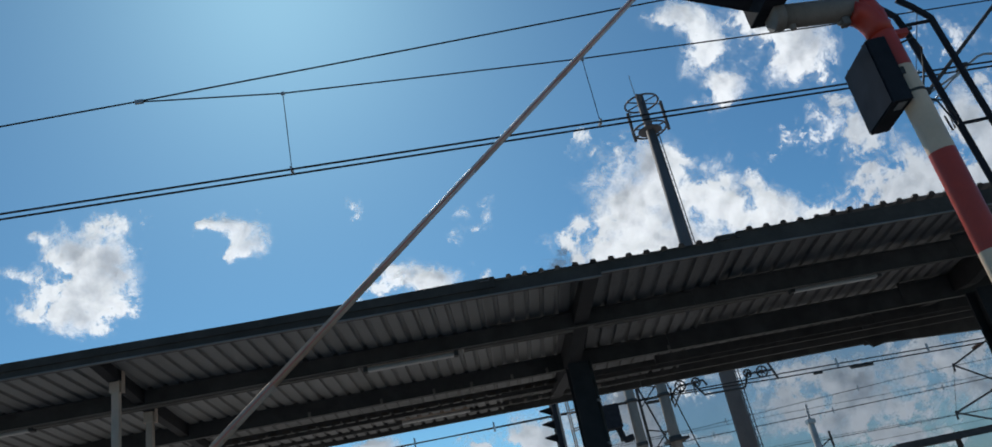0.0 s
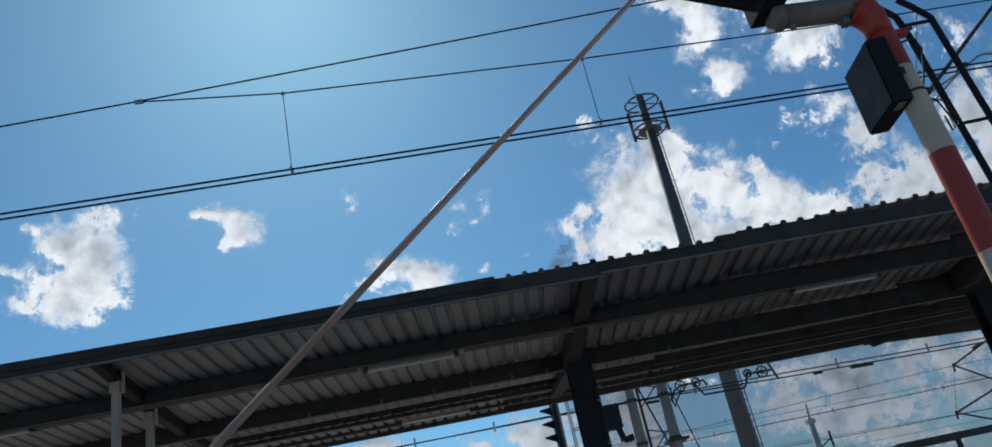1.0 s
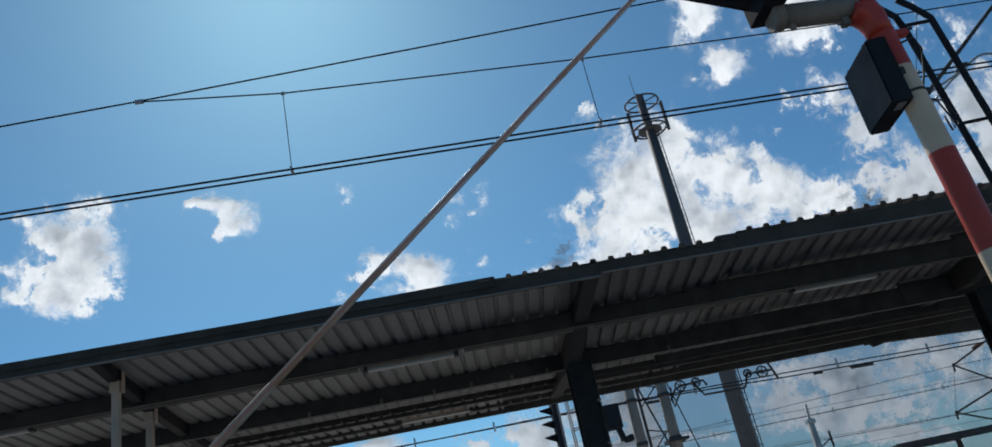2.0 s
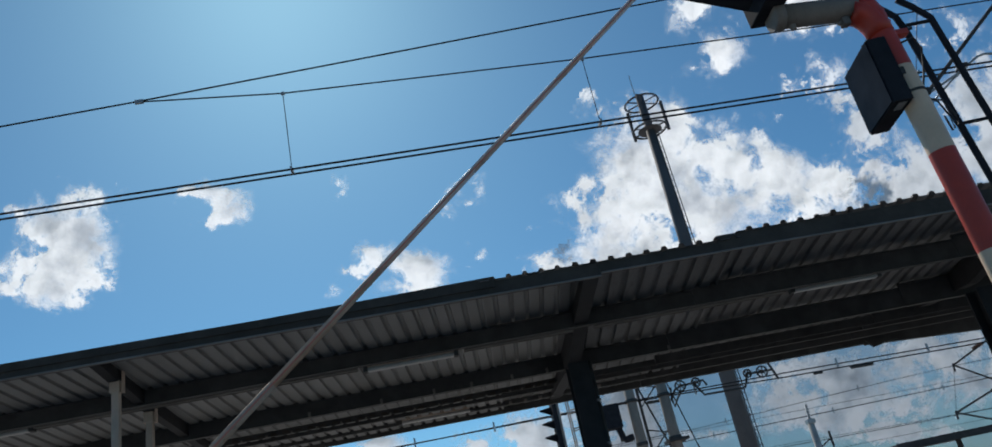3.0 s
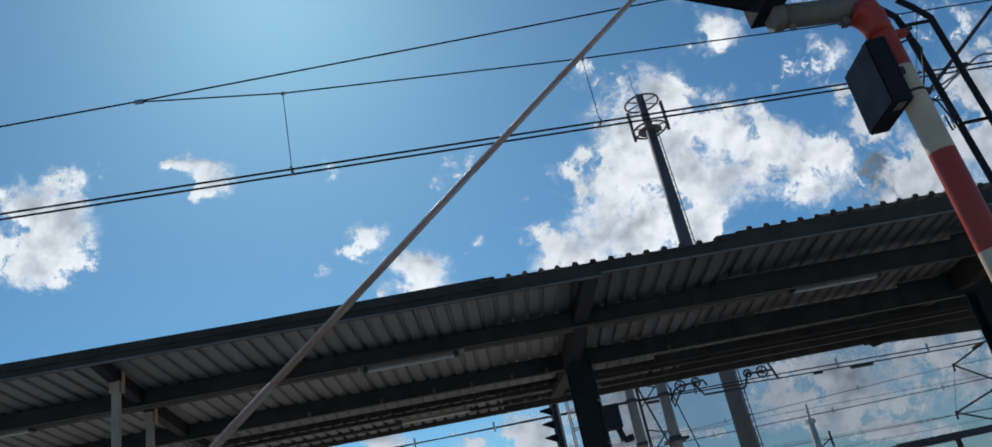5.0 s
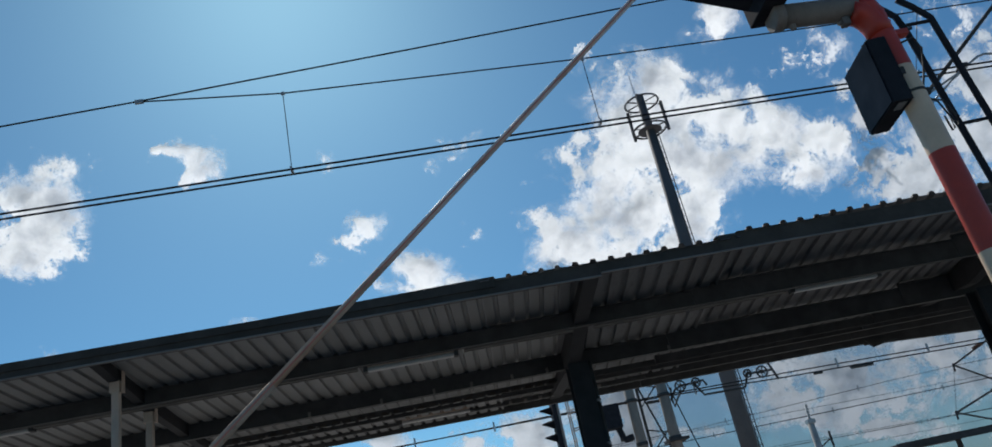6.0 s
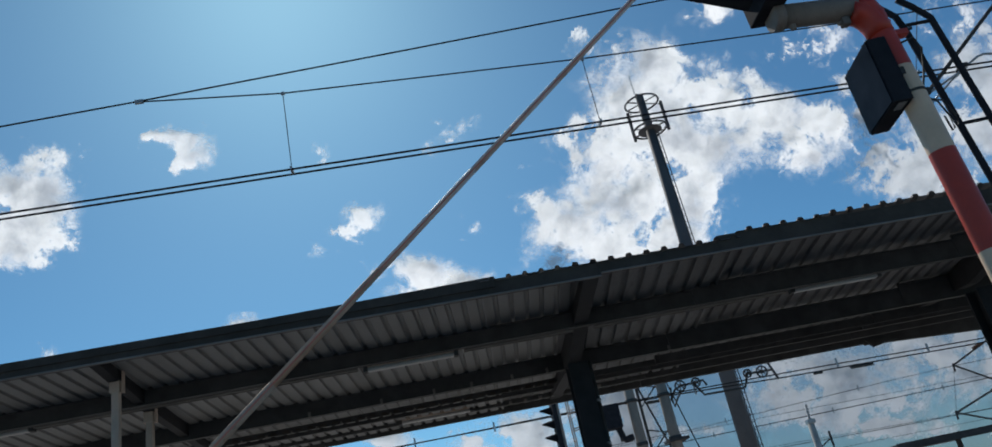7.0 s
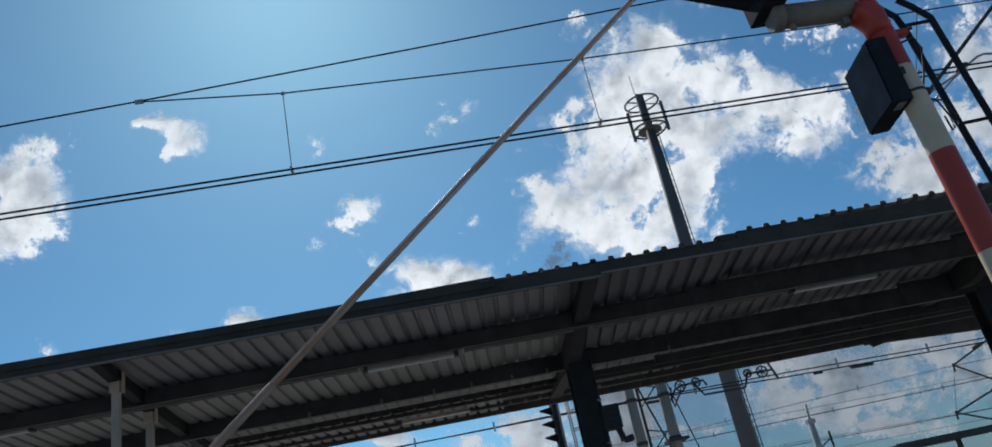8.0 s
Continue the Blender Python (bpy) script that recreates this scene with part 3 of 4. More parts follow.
    part("tie_bar", rod(B(), (-0.07, 0, 4.12), (-0.98, -0.97, 3.45), 0.012, n=8), BLACK, t)
    # stay and line equipment of the near overhead line
    t = thing("stay_arm", (7.0, 7.2, 5.5), "thin dark steel stay beside the contact wires", "stay")
    part("stay", rod(B(), (-1.3, 0, -0.25), (0.5, 0, 1.17), 0.022, n=8), STEEL_DARK, t)
    part("steady_arm", tube(B(), [(-1.2, -0.02, -0.18), (-0.75, -0.02, 0.02), (-0.42, -0.02, 0.2), (-0.33, -0.02, 0.22), (0.1, -0.02, 0.16)], 0.013, 8), GALV, t, "pale bent steady arm", True)
    part("steady_arm", tube(B(), [(-1.2, 0.04, -0.3), (-0.8, 0.04, -0.02), (-0.55, 0.04, 0.12)], 0.011, 8), GALV, t, "pale bent steady arm", True)
    part("clip", box(B(), (-0.66, -0.06, 0.09), (-0.6, 0.08, 0.13), 0.006), STEEL_DARK, t)


# ---- radio mast ----
def build_radio_mast():
    t = thing("radio_mast", (12.5, 34.0, 0.0), "tall grey tubular radio mast with a round antenna cage on top", "mast")
    part("shaft", rod(B(), (0, 0, 0), (0, 0, 22.1), 0.41, 0.2, 24), MAST_GREY, t, "", True)
    for z, r, lab in ((21.65, 0.86, "upper"), (20.05, 0.86, "lower")):
        part("ring", ring(B(), (0, 0, z), r, 0.05), MAST_GREY, t, lab + " steel ring of the antenna cage")
        for k in range(6):
            a = k * math.pi / 3 + 0.3
            part("spoke", rod(B(), (0, 0, z), (r * math.cos(a), r * math.sin(a), z), 0.035, n=6), MAST_GREY, t)
    part("platform_grate", rod(B(), (0, 0, 19.98), (0, 0, 20.02), 0.6, n=20), MAST_GREY, t, "round steel platform")
    for k in range(3):
        a = k * 2 * math.pi / 3 + 0.08
        c, s = math.cos(a), math.sin(a)
        bm = box(B(), (1.02 * c - 0.07, 1.02 * s - 0.07, 19.95), (1.02 * c + 0.07, 1.02 * s + 0.07, 21.66), 0.02)
        part("antenna", bm, MAST_GREY, t, "slim grey panel antenna")
        part("antenna_arm", rod(B(), (0.8 * c, 0.8 * s, 21.5), (1.02 * c, 1.02 * s, 21.5), 0.03, n=6), MAST_GREY, t)
        part("antenna_arm", rod(B(), (0.8 * c, 0.8 * s, 20.1), (1.02 * c, 1.02 * s, 20.1), 0.03, n=6), MAST_GREY, t)
    part("lightning_rod", rod(B(), (-0.2, 0, 22.0), (-0.2, 0, 23.4), 0.02, n=6), GALV, t)
    for dx in (0.02, 0.15):
        part("ladder_rail", rod(B(), (0.41 + dx, -0.12, 0.5), (0.19 + dx, -0.12, 19.9), 0.025, n=6), MAST_GREY, t)
    for i in range(60):
        z = 0.7 + i * 0.32
        x = 0.41 - 0.22 * z / 19.9
        part("rung", rod(B(), (x, -0.1, z), (x + 0.15, -0.1, z), 0.02, n=5), MAST_GREY, t)


# ---- far tracks ----
def build_main_signal():
    t = thing("railway_signal", (3.03, 22.0, 0.0), "dark railway signal with four hooded lamps seen from the side", "signal")
    part("post", rod(B(), (0.06, 0, 0), (0.06, 0, 5.4), 0.07, n=12), STEEL_GREY, t, "grey signal post", True)
    part("backboard", box(B(), (-0.1, -0.3, 2.7), (0.02, 0.3, 5.75), 0.02), BLACK, t, "black signal backboard")
    for k in range(6):
        z = 5.2 - 0.37 * k
        bm = B()
        n = 10
        arcs = []
        for x, r, dz in ((-0.1, 0.14, 0.0), (-0.42, 0.1, 0.0)):
            arcs.append([bm.verts.new((x, r * math.cos(a), z + dz + r * math.sin(a) * (1.0 if x > -0.2 else 0.9))) for a in [math.pi * ((-0.2 if x > -0.2 else 0.25) + (1.4 if x > -0.2 else 0.5) * i / n) for i in range(n + 1)]])
        for i in range(n):
            bm.faces.new((arcs[0][i], arcs[0][i + 1], arcs[1][i + 1], arcs[1][i]))
        bmesh.ops.solidify(bm, geom=bm.faces[:], thickness=0.02)
        hood = part("hood", bm, BLACK, t, "black half-round lamp hood")
        part("lens", rod(B(), (-0.13, 0, z), (-0.1, 0, z), 0.1, n=14), LENS, hood, "dark unlit lens")
    for y in (-0.18, 0.18):
        part("ladder_rail", rod(B(), (0.42, y, 0), (0.36, y, 5.6), 0.02, n=6), STEEL_GREY, t)
    for k in range(18):
        part("rung", rod(B(), (0.4, -0.18, 0.4 + 0.3 * k), (0.4, 0.18, 0.4 + 0.3 * k), 0.012, n=6), STEEL_GREY, t)
    part("guard_rail", tube(B(), [(0.36, -0.25, 4.6), (0.85, -0.25, 4.65), (0.95, 0, 4.65), (0.85, 0.25, 4.65), (0.36, 0.25, 4.6)], 0.02, 6), STEEL_GREY, t, "bent guard rail")
    part("guard_rail", tube(B(), [(0.36, -0.25, 5.1), (0.85, -0.25, 5.15), (0.95, 0, 5.15), (0.85, 0.25, 5.15), (0.36, 0.25, 5.1)], 0.02, 6), STEEL_GREY, t, "bent guard rail")


def insulator(bm, a, b, r, n=5):
    a, b = Vector(a), Vector(b)
    for i in range(n):
        rod(bm, a.lerp(b, i / n), a.lerp(b, (i + 0.55) / n), r, r * 0.5, 10)
    rod(bm, a, b, r * 0.4, n=6)
    return bm


def concrete_mast(x, y, h, r0, r1):
    t = thing("catenary_mast", (x, y, 0), "grey concrete overhead line mast with dark steel fittings", "mast", "overhead line masts")
    part("pole", rod(B(), (0, 0, 0), (0, 0, h), r0, r1, 18), MAST_CONCRETE, t, "", True)
    for z in (4.05, 5.35):
        part("band", rod(B(), (0, 0, z), (0, 0, z + 0.1), r0 + 0.005, n=18), STEEL_DARK, t, "dark steel band", True)
    return t


def build_far():
    build_main_signal()
    m = concrete_mast(5.66, 24.0, 7.4, 0.18, 0.14)
    part("bracket", box(B(), (-0.6, -0.06, 4.28), (-0.2, 0.06, 4.4), 0.01), STEEL_DARK, m)
    part("hook", tube(B(), [(-0.2, 0, 4.36), (-0.45, 0, 4.32), (-0.52, 0, 4.45), (-0.6, 0, 4.75)], 0.1, 8), BLACK, m, "bent black pipe", True)
    part("floodlight", box(B(), (-0.98, -0.25, 4.66), (-0.46, 0.2, 5.4), 0.05), BLACK, m, "black floodlight housing seen from behind")
    m = concrete_mast(6.69, 24.0, 7.4, 0.19, 0.15)
    part("step_plate", box(B(), (-0.3, -0.3, 3.98), (0.35, 0.3, 4.06), 0.01), STEEL_DARK, m)
    # slim lattice portal between the two masts
    t = thing("lattice_frame", (6.1, 24.3, 0), "slender dark steel lattice frame beside the masts", "frame")
    for x in (-0.1, 0.62):
        part("leg", rod(B(), (x, 0, 0), (x - 0.02, 0, 6.6), 0.045, n=8), STEEL_DARK, t)
    part("stay_rod", rod(B(), (-0.2, 0.1, 6.4), (0.75, 0.1, 3.0), 0.03, n=6), STEEL_DARK, t)
    part("stay_rod", rod(B(), (0.8, 0.1, 6.3), (1.5, 0.1, 3.0), 0.02, n=6), STEEL_DARK, t)
    for k in range(9):
        z = 0.7 * k + 0.3
        part("brace", rod(B(), (-0.1, 0, z), (0.62, 0, z + (0.7 if k % 2 else -0.2)), 0.022, n=6), STEEL_DARK, t)
    # tension gear: pairs of spoked wheels on bent steel frames
    gears = (
        ((9.46, 5.56, 0.12), (9.93, 5.53, 0.17), ([(9.46, 5.56), (10.3, 5.54)], [(9.46, 5.56), (9.36, 5.3), (9.26, 5.15)], [(10.22, 5.77), (10.3, 5.54), (10.4, 5.22)])),
        ((7.28, 5.57, 0.16), (7.79, 5.59, 0.13), ([(6.9, 5.2), (7.1, 5.5), (7.28, 5.57), (8.05, 5.62), (8.13, 5.45)], [(7.72, 5.6), (7.97, 5.18), (8.65, 5.17), (9.26, 5.15)], [(6.98, 5.58), (6.93, 5.2), (6.97, 5.0), (7.08, 5.18), (7.3, 5.45)])))
    for w0, w1, bars in gears:
        ox, oz = w0[0], w0[1]
        t = thing("tension_pulley", (ox, 24.0, oz), "dark wire-tensioning pulley wheels on a bent steel frame", "pulley", "tension pulleys")
        for wx, wz, r in (w0, w1):
            dx, dz = wx - ox, wz - oz
            bm = B()
            n = 22
            for i in range(n):
                a0, a1 = 2 * math.pi * i / n, 2 * math.pi * (i + 1) / n
                rod(bm, (dx + r * math.cos(a0), 0, dz + r * math.sin(a0)), (dx + r * math.cos(a1), 0, dz + r * math.sin(a1)), 0.026, n=6, caps=False)
            wheel = part("wheel", bm, STEEL_DARK, t)
            for k in range(3):
                a = k * math.pi / 3 + 0.3
                part("spoke", rod(B(), (dx - r * math.cos(a), 0, dz - r * math.sin(a)), (dx + r * math.cos(a), 0, dz + r * math.sin(a)), 0.018, n=6), STEEL_DARK, wheel)
            part("axle", rod(B(), (dx, -0.1, dz), (dx, 0.1, dz), 0.04, n=8), STEEL_DARK, wheel)
        for bar in bars:
            part("frame", tube(B(), [(x - ox, 0.06, z - oz) for x, z in bar], 0.036, 6), STEEL_DARK, t)
    # small signal post with an insulator head
    t = thing("insulator_post", (18.15, 40.0, 0), "thin pale post with an insulator on its head", "post")
    part("post", rod(B(), (0, 0, 0), (-0.02, 0, 5.35), 0.2, 0.17, 12), CONCRETE, t, "", True)
    part("collar", box(B(), (-0.2, -0.2, 5.2), (0.2, 0.2, 5.42), 0.03), GALV, t)
    part("insulator", insulator(B(), (0.0, 0, 5.45), (0.06, 0, 6.2), 0.11), GALV, t, "ribbed pale insulator")
    part("arm", rod(B(), (0.1, 0, 4.0), (0.75, 0, 4.35), 0.04, n=6), STEEL_DARK, t)
    part("stub", rod(B(), (0.75, 0, 3.9), (0.75, 0, 4.7), 0.06, n=8), STEEL_DARK, t)
    # mast with cantilevers beyond the right-hand column
    t = thing("catenary_mast", (29.4, 40.0, 0), "overhead line mast with steel cantilever arms", "mast", "overhead line masts")
    part("pole", rod(B(), (0, 0, 0), (0, 0, 9.0), 0.28, 0.2, 16), MAST_CONCRETE, t, "", True)
    for z0, z1, z2, reach in ((7.68, 6.67, 5.1, 2.75), (5.4, 4.33, 3.0, 3.65)):
        part("cantilever", rod(B(), (-0.2, 0, z0), (-reach, 0, z1), 0.05, n=8), STEEL_DARK, t)
        part("cantilever", rod(B(), (-0.2, 0, z2), (-reach, 0, z1), 0.05, n=8), STEEL_DARK, t)
        part("insulator", insulator(B(), (-1.3, 0, z0 - 0.36), (-0.7, 0, z0 - 0.17), 0.11), CERAMIC, t, "ribbed insulator")
        part("registration_arm", rod(B(), (-reach, 0, z1 + 0.1), (-reach - 0.05, 0, z1 - 0.34), 0.05, n=6), STEEL_DARK, t)
    part("tie_wire", rod(B(), (-2.75, 0, 6.67), (-3.65, 0, 4.33), 0.012, n=5), COPPER, t)
    # wires of the far tracks
    far_wires = (
        ("contact_wire", 0.02, [(-80, 24, 5.35), (-1.3, 24, 5.37), (3.3, 24, 5.42), (10.6, 24, 5.36), (17.0, 24, 5.25), (80, 24, 4.9)]),
        ("contact_wire", 0.022, [(-80, 24.2, 5.3), (3.3, 24.2, 5.42), (6.76, 24.2, 5.38), (10.66, 24.2, 5.26), (17.1, 24.2, 5.15), (80, 24.2, 4.6)]),
        ("messenger_wire", 0.016, [(-80, 40, 6.0), (12.3, 40, 6.05), (17.1, 40, 6.27), (22.76, 40, 6.52), (26.65, 40, 6.64), (80, 40, 6.9)]),
        ("contact_wire", 0.024, [(-80, 40, 5.5), (10.2, 40, 5.55), (19.3, 40, 5.61), (28.4, 40, 5.7), (80, 40, 5.9)]),
        ("messenger_wire", 0.011, [(-80, 40.2, 5.9), (17.1, 40.2, 5.98), (27.2, 40.2, 5.9), (80, 40.2, 6.0)]),
        ("contact_wire", 0.028, [(-80, 60, 6.2), (24.6, 60, 5.81), (33.7, 60, 5.62), (41.5, 60, 5.54), (80, 60, 5.3)]),
        ("messenger_wire", 0.016, [(-80, 60, 5.3), (31.4, 60, 4.94), (41.1, 60, 4.87), (80, 60, 4.6)]),
        ("messenger_wire", 0.016, [(-80, 60.2, 6.1), (25.1, 60.2, 5.98), (33.7, 60.2, 5.75), (41.4, 60.2, 5.58), (80, 60.2, 5.2)]))
    for name, r, pts in far_wires:
        wire(name, pts, r, "dark " + name.replace("_", " ") + " above a far track")
    for x, y, z in ((12.35, 24.0, 5.345), (15.4, 24.0, 5.265), (7.75, 24.2, 5.37), (19.5, 40.0, 5.615), (13.1, 40.0, 5.57), (25.6, 40.0, 5.67), (21.2, 40.0, 6.46), (13.9, 40.0, 6.13), (35.6, 60.0, 5.6), (-1.0, 24.0, 5.375), (1.4, 24.0, 5.4)):
        tagged(link("wire_clip", box(B(), (x - 0.02, y - 0.03, z - 0.12), (x + 0.03, y + 0.03, z + 0.16), 0.005), GALV), "small clip on a far overhead wire", "clamp", "wire clips")
    # turnbuckles on the tensioned wires
    for x0, x1, z in ((11.62, 11.9, 5.205), (12.85, 13.6, 5.165), (6.2, 6.6, 5.29)):
        tagged(link("turnbuckle", rod(B(), (x0, 24.2, z), (x1, 24.2, z - (x1 - x0) * 0.024), 0.05, 0.045, 8), STEEL_DARK), "dark steel turnbuckle clamped on a far wire", "turnbuckle", "turnbuckles")
    # low roof of the further platform
    t = thing("shelter", (20.0, 32.0, 0), "dark low roof of a further platform shelter", "shelter")
    part("roof", box(B(), (-3.2, -1.5, 2.78), (0.9, 1.5, 2.95), 0.02), ROOF_FELT, t, "dark flat roof")
    part("fascia", box(B(), (-3.2, -1.56, 2.7), (0.9, -1.5, 2.97), 0.01), STEEL_DARK, t)
    for x in (-2.6, 0.2):
        part("post", box(B(), (x - 0.08, -0.08, 0), (x + 0.08, 0.08, 2.78), 0.01), STEEL_DARK, t)


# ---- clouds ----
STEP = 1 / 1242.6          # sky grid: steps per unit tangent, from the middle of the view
CLOUD_KEYS = []


def cloud(blobs, drift, label, depth=1500.0, relief=8.0, grid=5.0, soft=0.95, material=None):
    """A cloud on the sky grid: blobs (x, y, rx, ry, weight), drift rows (seconds, dx, dy)."""
    bx = np.array([b[:4] for b in blobs], float)
    pad = 1.75
    x0, x1 = (bx[:, 0] - pad * bx[:, 2]).min(), (bx[:, 0] + pad * bx[:, 2]).max()
    y0, y1 = (bx[:, 1] - pad * bx[:, 3]).min(), (bx[:, 1] + pad * bx[:, 3]).max()
    cx, cy = (x0 + x1) / 2, (y0 + y1) / 2
    nx, ny = max(8, int((x1 - x0) / grid)), max(8, int((y1 - y0) / grid))
    gx, gy = np.meshgrid(np.linspace(x0, x1, nx), np.linspace(y0, y1, ny))
    clear = np.ones_like(gx)
    for x, y, rx, ry, w in blobs:
        q = ((gx - x) / rx) ** 2 + ((gy - y) / ry) ** 2
        clear *= 1 - np.clip(w * np.exp(-soft * q), 0, 0.98)
    dens = np.clip(1.12 * (1 - clear), 0, 1.1)
    edge = np.minimum.reduce([gx - x0, x1 - gx, gy - y0, y1 - gy]) / 22.0
    dens *= np.clip(edge, 0, 1)
    verts, seed = [], random.uniform(0, 90)
    for j in range(ny):
        for i in range(nx):
            u, v = gx[j, i] - cx, gy[j, i] - cy
            k = noise.fractal(Vector((u / 55, v / 55, seed)), 0.8, 2.1, 4)
            verts.append((u, -v, relief * (dens[j, i] * 1.6 + dens[j, i] * k * 0.9)))
    faces = [(j * nx + i, (j + 1) * nx + i, (j + 1) * nx + i + 1, j * nx + i + 1) for j in range(ny - 1) for i in range(nx - 1)
             if dens[j:j + 2, i:i + 2].max() > 0.02]
    me = bpy.data.meshes.new("cloud")
    me.from_pydata(verts, [], faces)
    at = me.attributes.new("cloud_mass", "FLOAT", "POINT")
    at.data.foreach_set("value", dens.ravel().astype(np.float32))
    me.polygons.foreach_set("use_smooth", [True] * len(me.polygons))
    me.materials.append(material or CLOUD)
    ob = tagged(new("cloud", me), label, "cloud", "drifting clouds")
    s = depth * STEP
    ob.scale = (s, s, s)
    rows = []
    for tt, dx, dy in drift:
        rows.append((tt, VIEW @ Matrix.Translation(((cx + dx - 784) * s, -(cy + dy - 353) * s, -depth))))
    CLOUD_KEYS.append((ob, rows))
    return ob


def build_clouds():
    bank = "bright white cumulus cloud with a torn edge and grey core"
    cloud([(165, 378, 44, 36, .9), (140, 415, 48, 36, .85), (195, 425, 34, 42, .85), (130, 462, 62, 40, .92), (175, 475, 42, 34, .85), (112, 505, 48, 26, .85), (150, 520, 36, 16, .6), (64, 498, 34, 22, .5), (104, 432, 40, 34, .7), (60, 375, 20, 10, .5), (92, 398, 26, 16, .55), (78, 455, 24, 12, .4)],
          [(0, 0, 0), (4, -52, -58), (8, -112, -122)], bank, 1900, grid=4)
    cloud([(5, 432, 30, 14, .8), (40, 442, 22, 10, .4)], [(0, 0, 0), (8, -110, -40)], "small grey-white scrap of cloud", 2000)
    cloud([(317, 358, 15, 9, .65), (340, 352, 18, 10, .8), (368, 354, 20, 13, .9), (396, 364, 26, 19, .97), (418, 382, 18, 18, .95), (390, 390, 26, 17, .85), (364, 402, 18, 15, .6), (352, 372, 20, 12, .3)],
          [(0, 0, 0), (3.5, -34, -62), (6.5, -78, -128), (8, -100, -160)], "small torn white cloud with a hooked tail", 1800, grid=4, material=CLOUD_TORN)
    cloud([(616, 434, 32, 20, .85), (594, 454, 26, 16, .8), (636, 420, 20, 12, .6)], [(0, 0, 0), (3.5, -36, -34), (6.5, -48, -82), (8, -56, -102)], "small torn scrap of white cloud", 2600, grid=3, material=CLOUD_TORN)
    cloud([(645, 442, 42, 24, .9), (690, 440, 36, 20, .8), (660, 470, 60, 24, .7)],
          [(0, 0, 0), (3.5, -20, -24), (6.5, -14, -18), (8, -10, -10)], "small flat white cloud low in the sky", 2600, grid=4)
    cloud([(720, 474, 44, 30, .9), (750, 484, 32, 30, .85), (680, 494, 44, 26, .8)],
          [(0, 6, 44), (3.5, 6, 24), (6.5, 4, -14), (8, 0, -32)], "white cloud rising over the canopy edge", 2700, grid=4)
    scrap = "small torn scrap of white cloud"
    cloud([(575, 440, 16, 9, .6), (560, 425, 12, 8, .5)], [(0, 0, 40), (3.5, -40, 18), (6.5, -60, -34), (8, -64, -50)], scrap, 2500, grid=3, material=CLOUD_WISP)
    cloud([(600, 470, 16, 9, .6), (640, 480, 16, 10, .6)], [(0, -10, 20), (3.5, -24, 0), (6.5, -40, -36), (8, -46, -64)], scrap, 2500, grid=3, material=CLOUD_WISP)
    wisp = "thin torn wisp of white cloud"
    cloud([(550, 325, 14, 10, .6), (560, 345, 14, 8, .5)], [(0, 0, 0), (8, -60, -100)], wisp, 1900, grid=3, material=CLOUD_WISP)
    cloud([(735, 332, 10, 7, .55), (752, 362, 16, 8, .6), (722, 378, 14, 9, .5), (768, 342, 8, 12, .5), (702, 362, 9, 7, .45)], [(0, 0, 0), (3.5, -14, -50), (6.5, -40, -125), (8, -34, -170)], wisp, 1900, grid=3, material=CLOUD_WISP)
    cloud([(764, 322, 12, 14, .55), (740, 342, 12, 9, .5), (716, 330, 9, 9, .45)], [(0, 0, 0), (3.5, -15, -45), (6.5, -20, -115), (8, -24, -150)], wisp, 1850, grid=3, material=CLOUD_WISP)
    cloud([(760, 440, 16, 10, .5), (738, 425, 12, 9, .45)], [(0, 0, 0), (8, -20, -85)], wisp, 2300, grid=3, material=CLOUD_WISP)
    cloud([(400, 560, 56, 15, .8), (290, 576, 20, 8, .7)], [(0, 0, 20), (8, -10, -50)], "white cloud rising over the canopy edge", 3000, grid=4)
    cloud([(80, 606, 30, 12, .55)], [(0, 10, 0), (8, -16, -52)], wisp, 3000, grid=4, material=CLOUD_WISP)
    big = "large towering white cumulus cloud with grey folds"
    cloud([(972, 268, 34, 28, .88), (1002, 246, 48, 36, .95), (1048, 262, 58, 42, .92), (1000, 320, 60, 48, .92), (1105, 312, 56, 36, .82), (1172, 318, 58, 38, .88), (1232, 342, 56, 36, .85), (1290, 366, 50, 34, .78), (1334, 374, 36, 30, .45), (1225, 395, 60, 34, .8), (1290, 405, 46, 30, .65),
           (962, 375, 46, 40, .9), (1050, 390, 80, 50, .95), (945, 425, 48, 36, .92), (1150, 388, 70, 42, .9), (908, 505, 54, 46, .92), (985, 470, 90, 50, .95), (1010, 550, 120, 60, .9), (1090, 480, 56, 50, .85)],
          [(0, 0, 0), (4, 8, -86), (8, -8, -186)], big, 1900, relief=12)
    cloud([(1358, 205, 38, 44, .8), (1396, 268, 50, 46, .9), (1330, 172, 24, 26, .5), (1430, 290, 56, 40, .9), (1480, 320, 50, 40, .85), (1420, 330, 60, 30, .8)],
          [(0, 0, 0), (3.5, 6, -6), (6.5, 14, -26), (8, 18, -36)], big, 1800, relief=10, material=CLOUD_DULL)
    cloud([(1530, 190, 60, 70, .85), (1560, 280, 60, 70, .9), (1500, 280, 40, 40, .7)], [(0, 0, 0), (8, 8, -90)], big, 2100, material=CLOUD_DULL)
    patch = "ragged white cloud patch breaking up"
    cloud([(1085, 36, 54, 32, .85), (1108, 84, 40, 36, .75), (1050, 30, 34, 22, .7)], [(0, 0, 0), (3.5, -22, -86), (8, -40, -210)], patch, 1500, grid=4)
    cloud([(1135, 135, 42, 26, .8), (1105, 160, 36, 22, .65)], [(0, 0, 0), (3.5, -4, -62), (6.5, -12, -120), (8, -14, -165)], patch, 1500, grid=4)
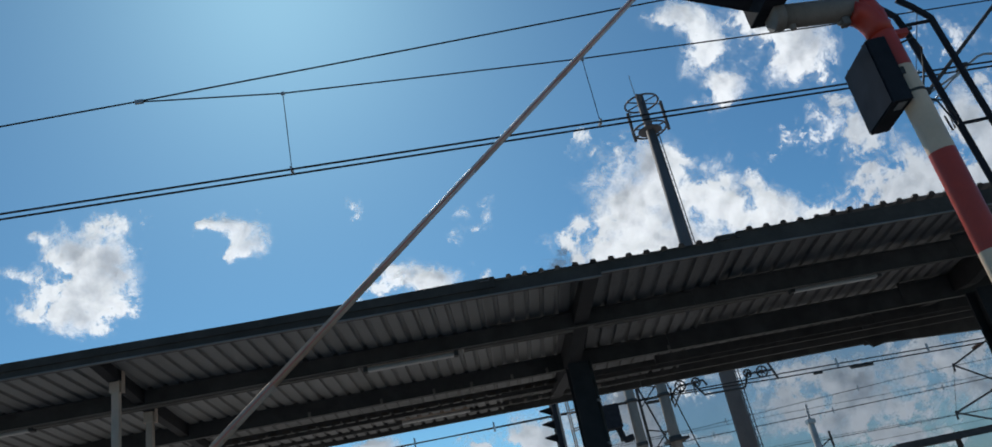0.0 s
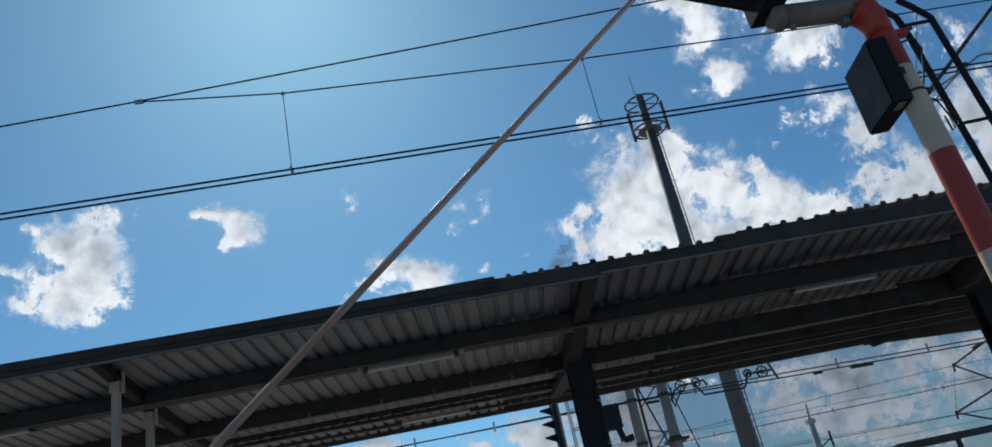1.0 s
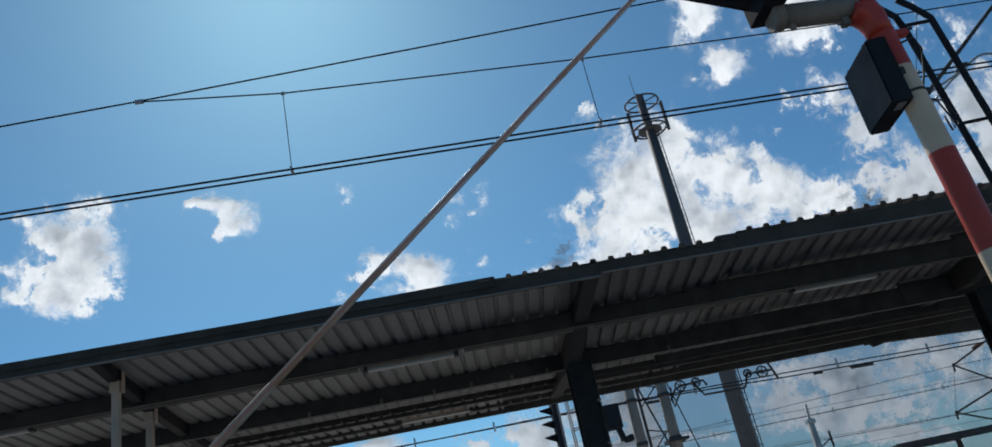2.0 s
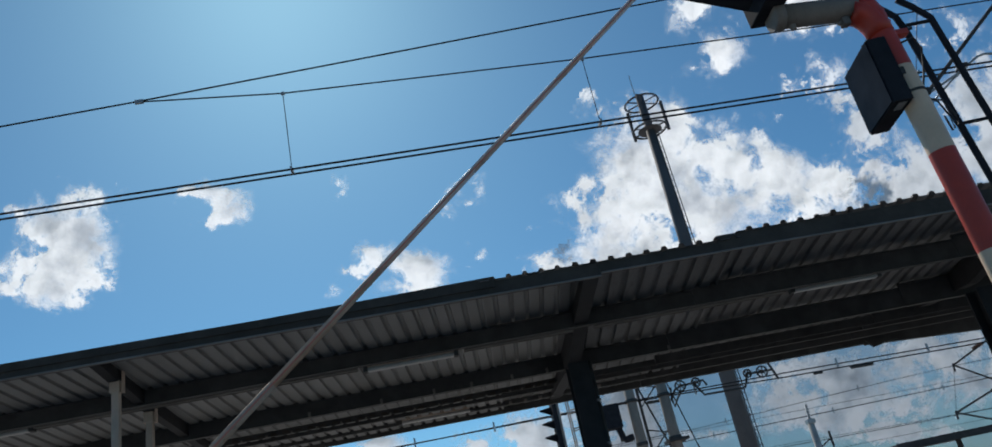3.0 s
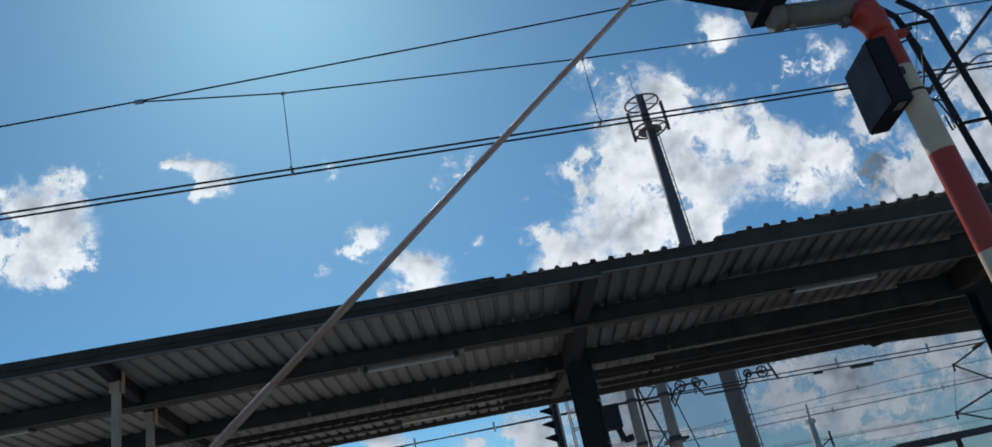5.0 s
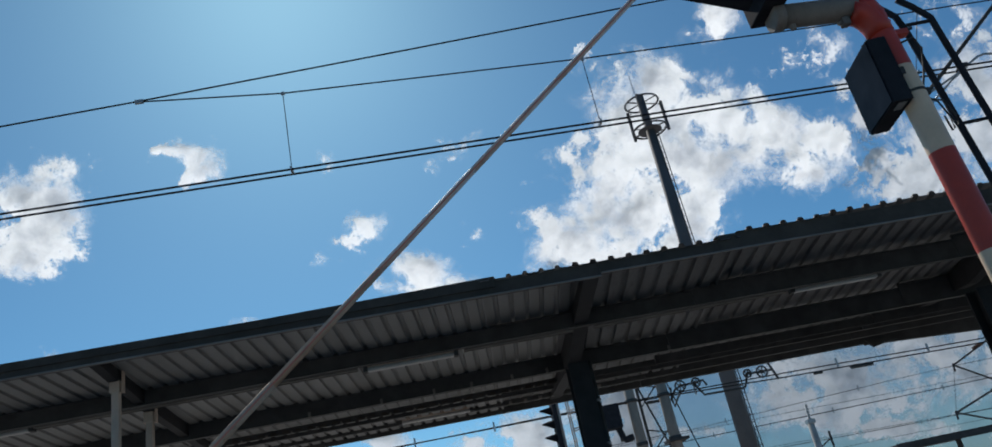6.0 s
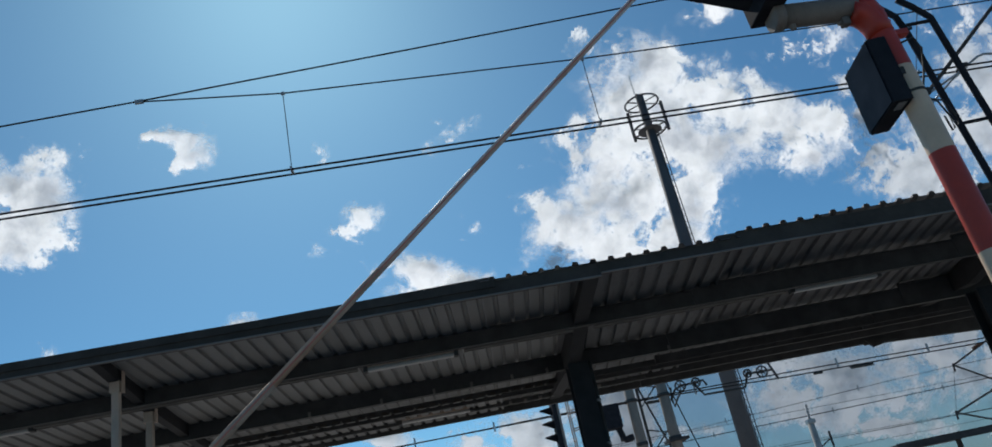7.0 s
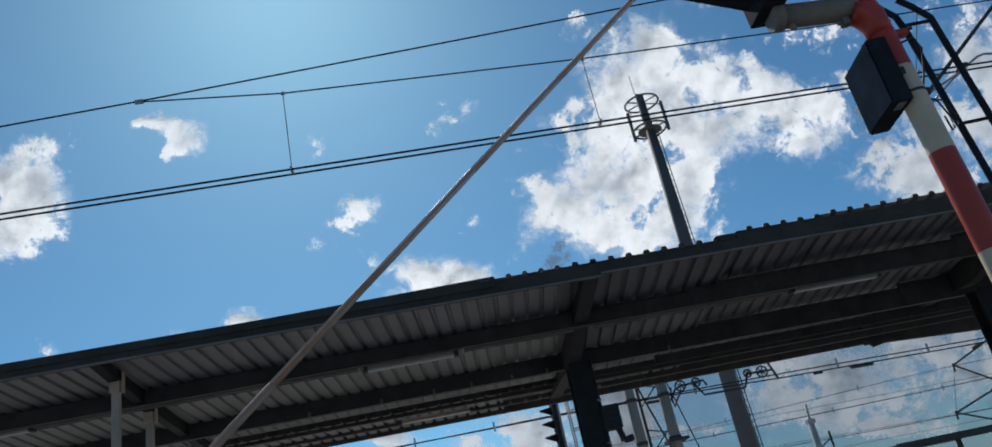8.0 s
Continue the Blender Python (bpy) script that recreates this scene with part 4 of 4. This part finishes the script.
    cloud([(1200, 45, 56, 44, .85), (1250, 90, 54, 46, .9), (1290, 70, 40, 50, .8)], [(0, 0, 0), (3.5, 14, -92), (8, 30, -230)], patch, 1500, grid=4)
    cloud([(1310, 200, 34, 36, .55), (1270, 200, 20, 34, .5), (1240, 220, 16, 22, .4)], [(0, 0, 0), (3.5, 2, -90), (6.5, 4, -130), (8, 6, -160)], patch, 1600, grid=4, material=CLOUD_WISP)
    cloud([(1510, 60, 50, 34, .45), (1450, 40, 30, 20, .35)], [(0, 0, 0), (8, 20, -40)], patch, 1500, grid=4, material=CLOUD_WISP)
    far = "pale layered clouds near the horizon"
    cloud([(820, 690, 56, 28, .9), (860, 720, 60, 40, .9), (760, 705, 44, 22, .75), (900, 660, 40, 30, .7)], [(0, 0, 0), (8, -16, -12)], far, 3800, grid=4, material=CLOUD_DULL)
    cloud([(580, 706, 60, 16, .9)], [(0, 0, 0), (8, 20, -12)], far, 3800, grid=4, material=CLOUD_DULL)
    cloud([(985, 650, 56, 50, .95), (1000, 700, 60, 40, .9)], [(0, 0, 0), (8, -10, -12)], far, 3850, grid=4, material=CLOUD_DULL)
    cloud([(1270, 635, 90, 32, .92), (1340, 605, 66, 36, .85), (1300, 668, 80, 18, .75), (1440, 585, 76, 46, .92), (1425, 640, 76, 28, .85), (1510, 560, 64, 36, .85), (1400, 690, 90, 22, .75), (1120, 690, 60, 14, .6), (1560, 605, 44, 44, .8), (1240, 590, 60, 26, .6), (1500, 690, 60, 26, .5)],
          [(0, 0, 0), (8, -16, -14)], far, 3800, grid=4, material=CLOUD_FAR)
    # added sheet behind the far clouds; darkens the sky in their gaps
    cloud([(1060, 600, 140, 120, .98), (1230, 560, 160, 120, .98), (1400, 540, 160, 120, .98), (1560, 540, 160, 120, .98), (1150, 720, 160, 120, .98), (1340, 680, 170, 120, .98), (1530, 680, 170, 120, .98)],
          [(0, 0, 0), (8, -8, -6)], "dim blue-grey cloud veil added to darken the low sky", 4200, grid=7, material=SKY_DIM_VEIL)


# ---- build ----
build_ground()
build_canopy()
for lx, lz, ln in ((-0.335, 4.36, 1.27), (5.97, 4.385, 1.36), (-6.06, 4.385, 1.34), (12.6, 4.385, 1.36)):
    luminaire(lx, 10.79, lz, ln)
luminaire(-0.15, 14.42, 4.245, 1.3)
build_near_wires()
build_barrier()
build_signal()
build_radio_mast()
build_far()
build_clouds()


def motions():
    for ob, rows in CLOUD_KEYS:
        walk(ob, rows)


motions()
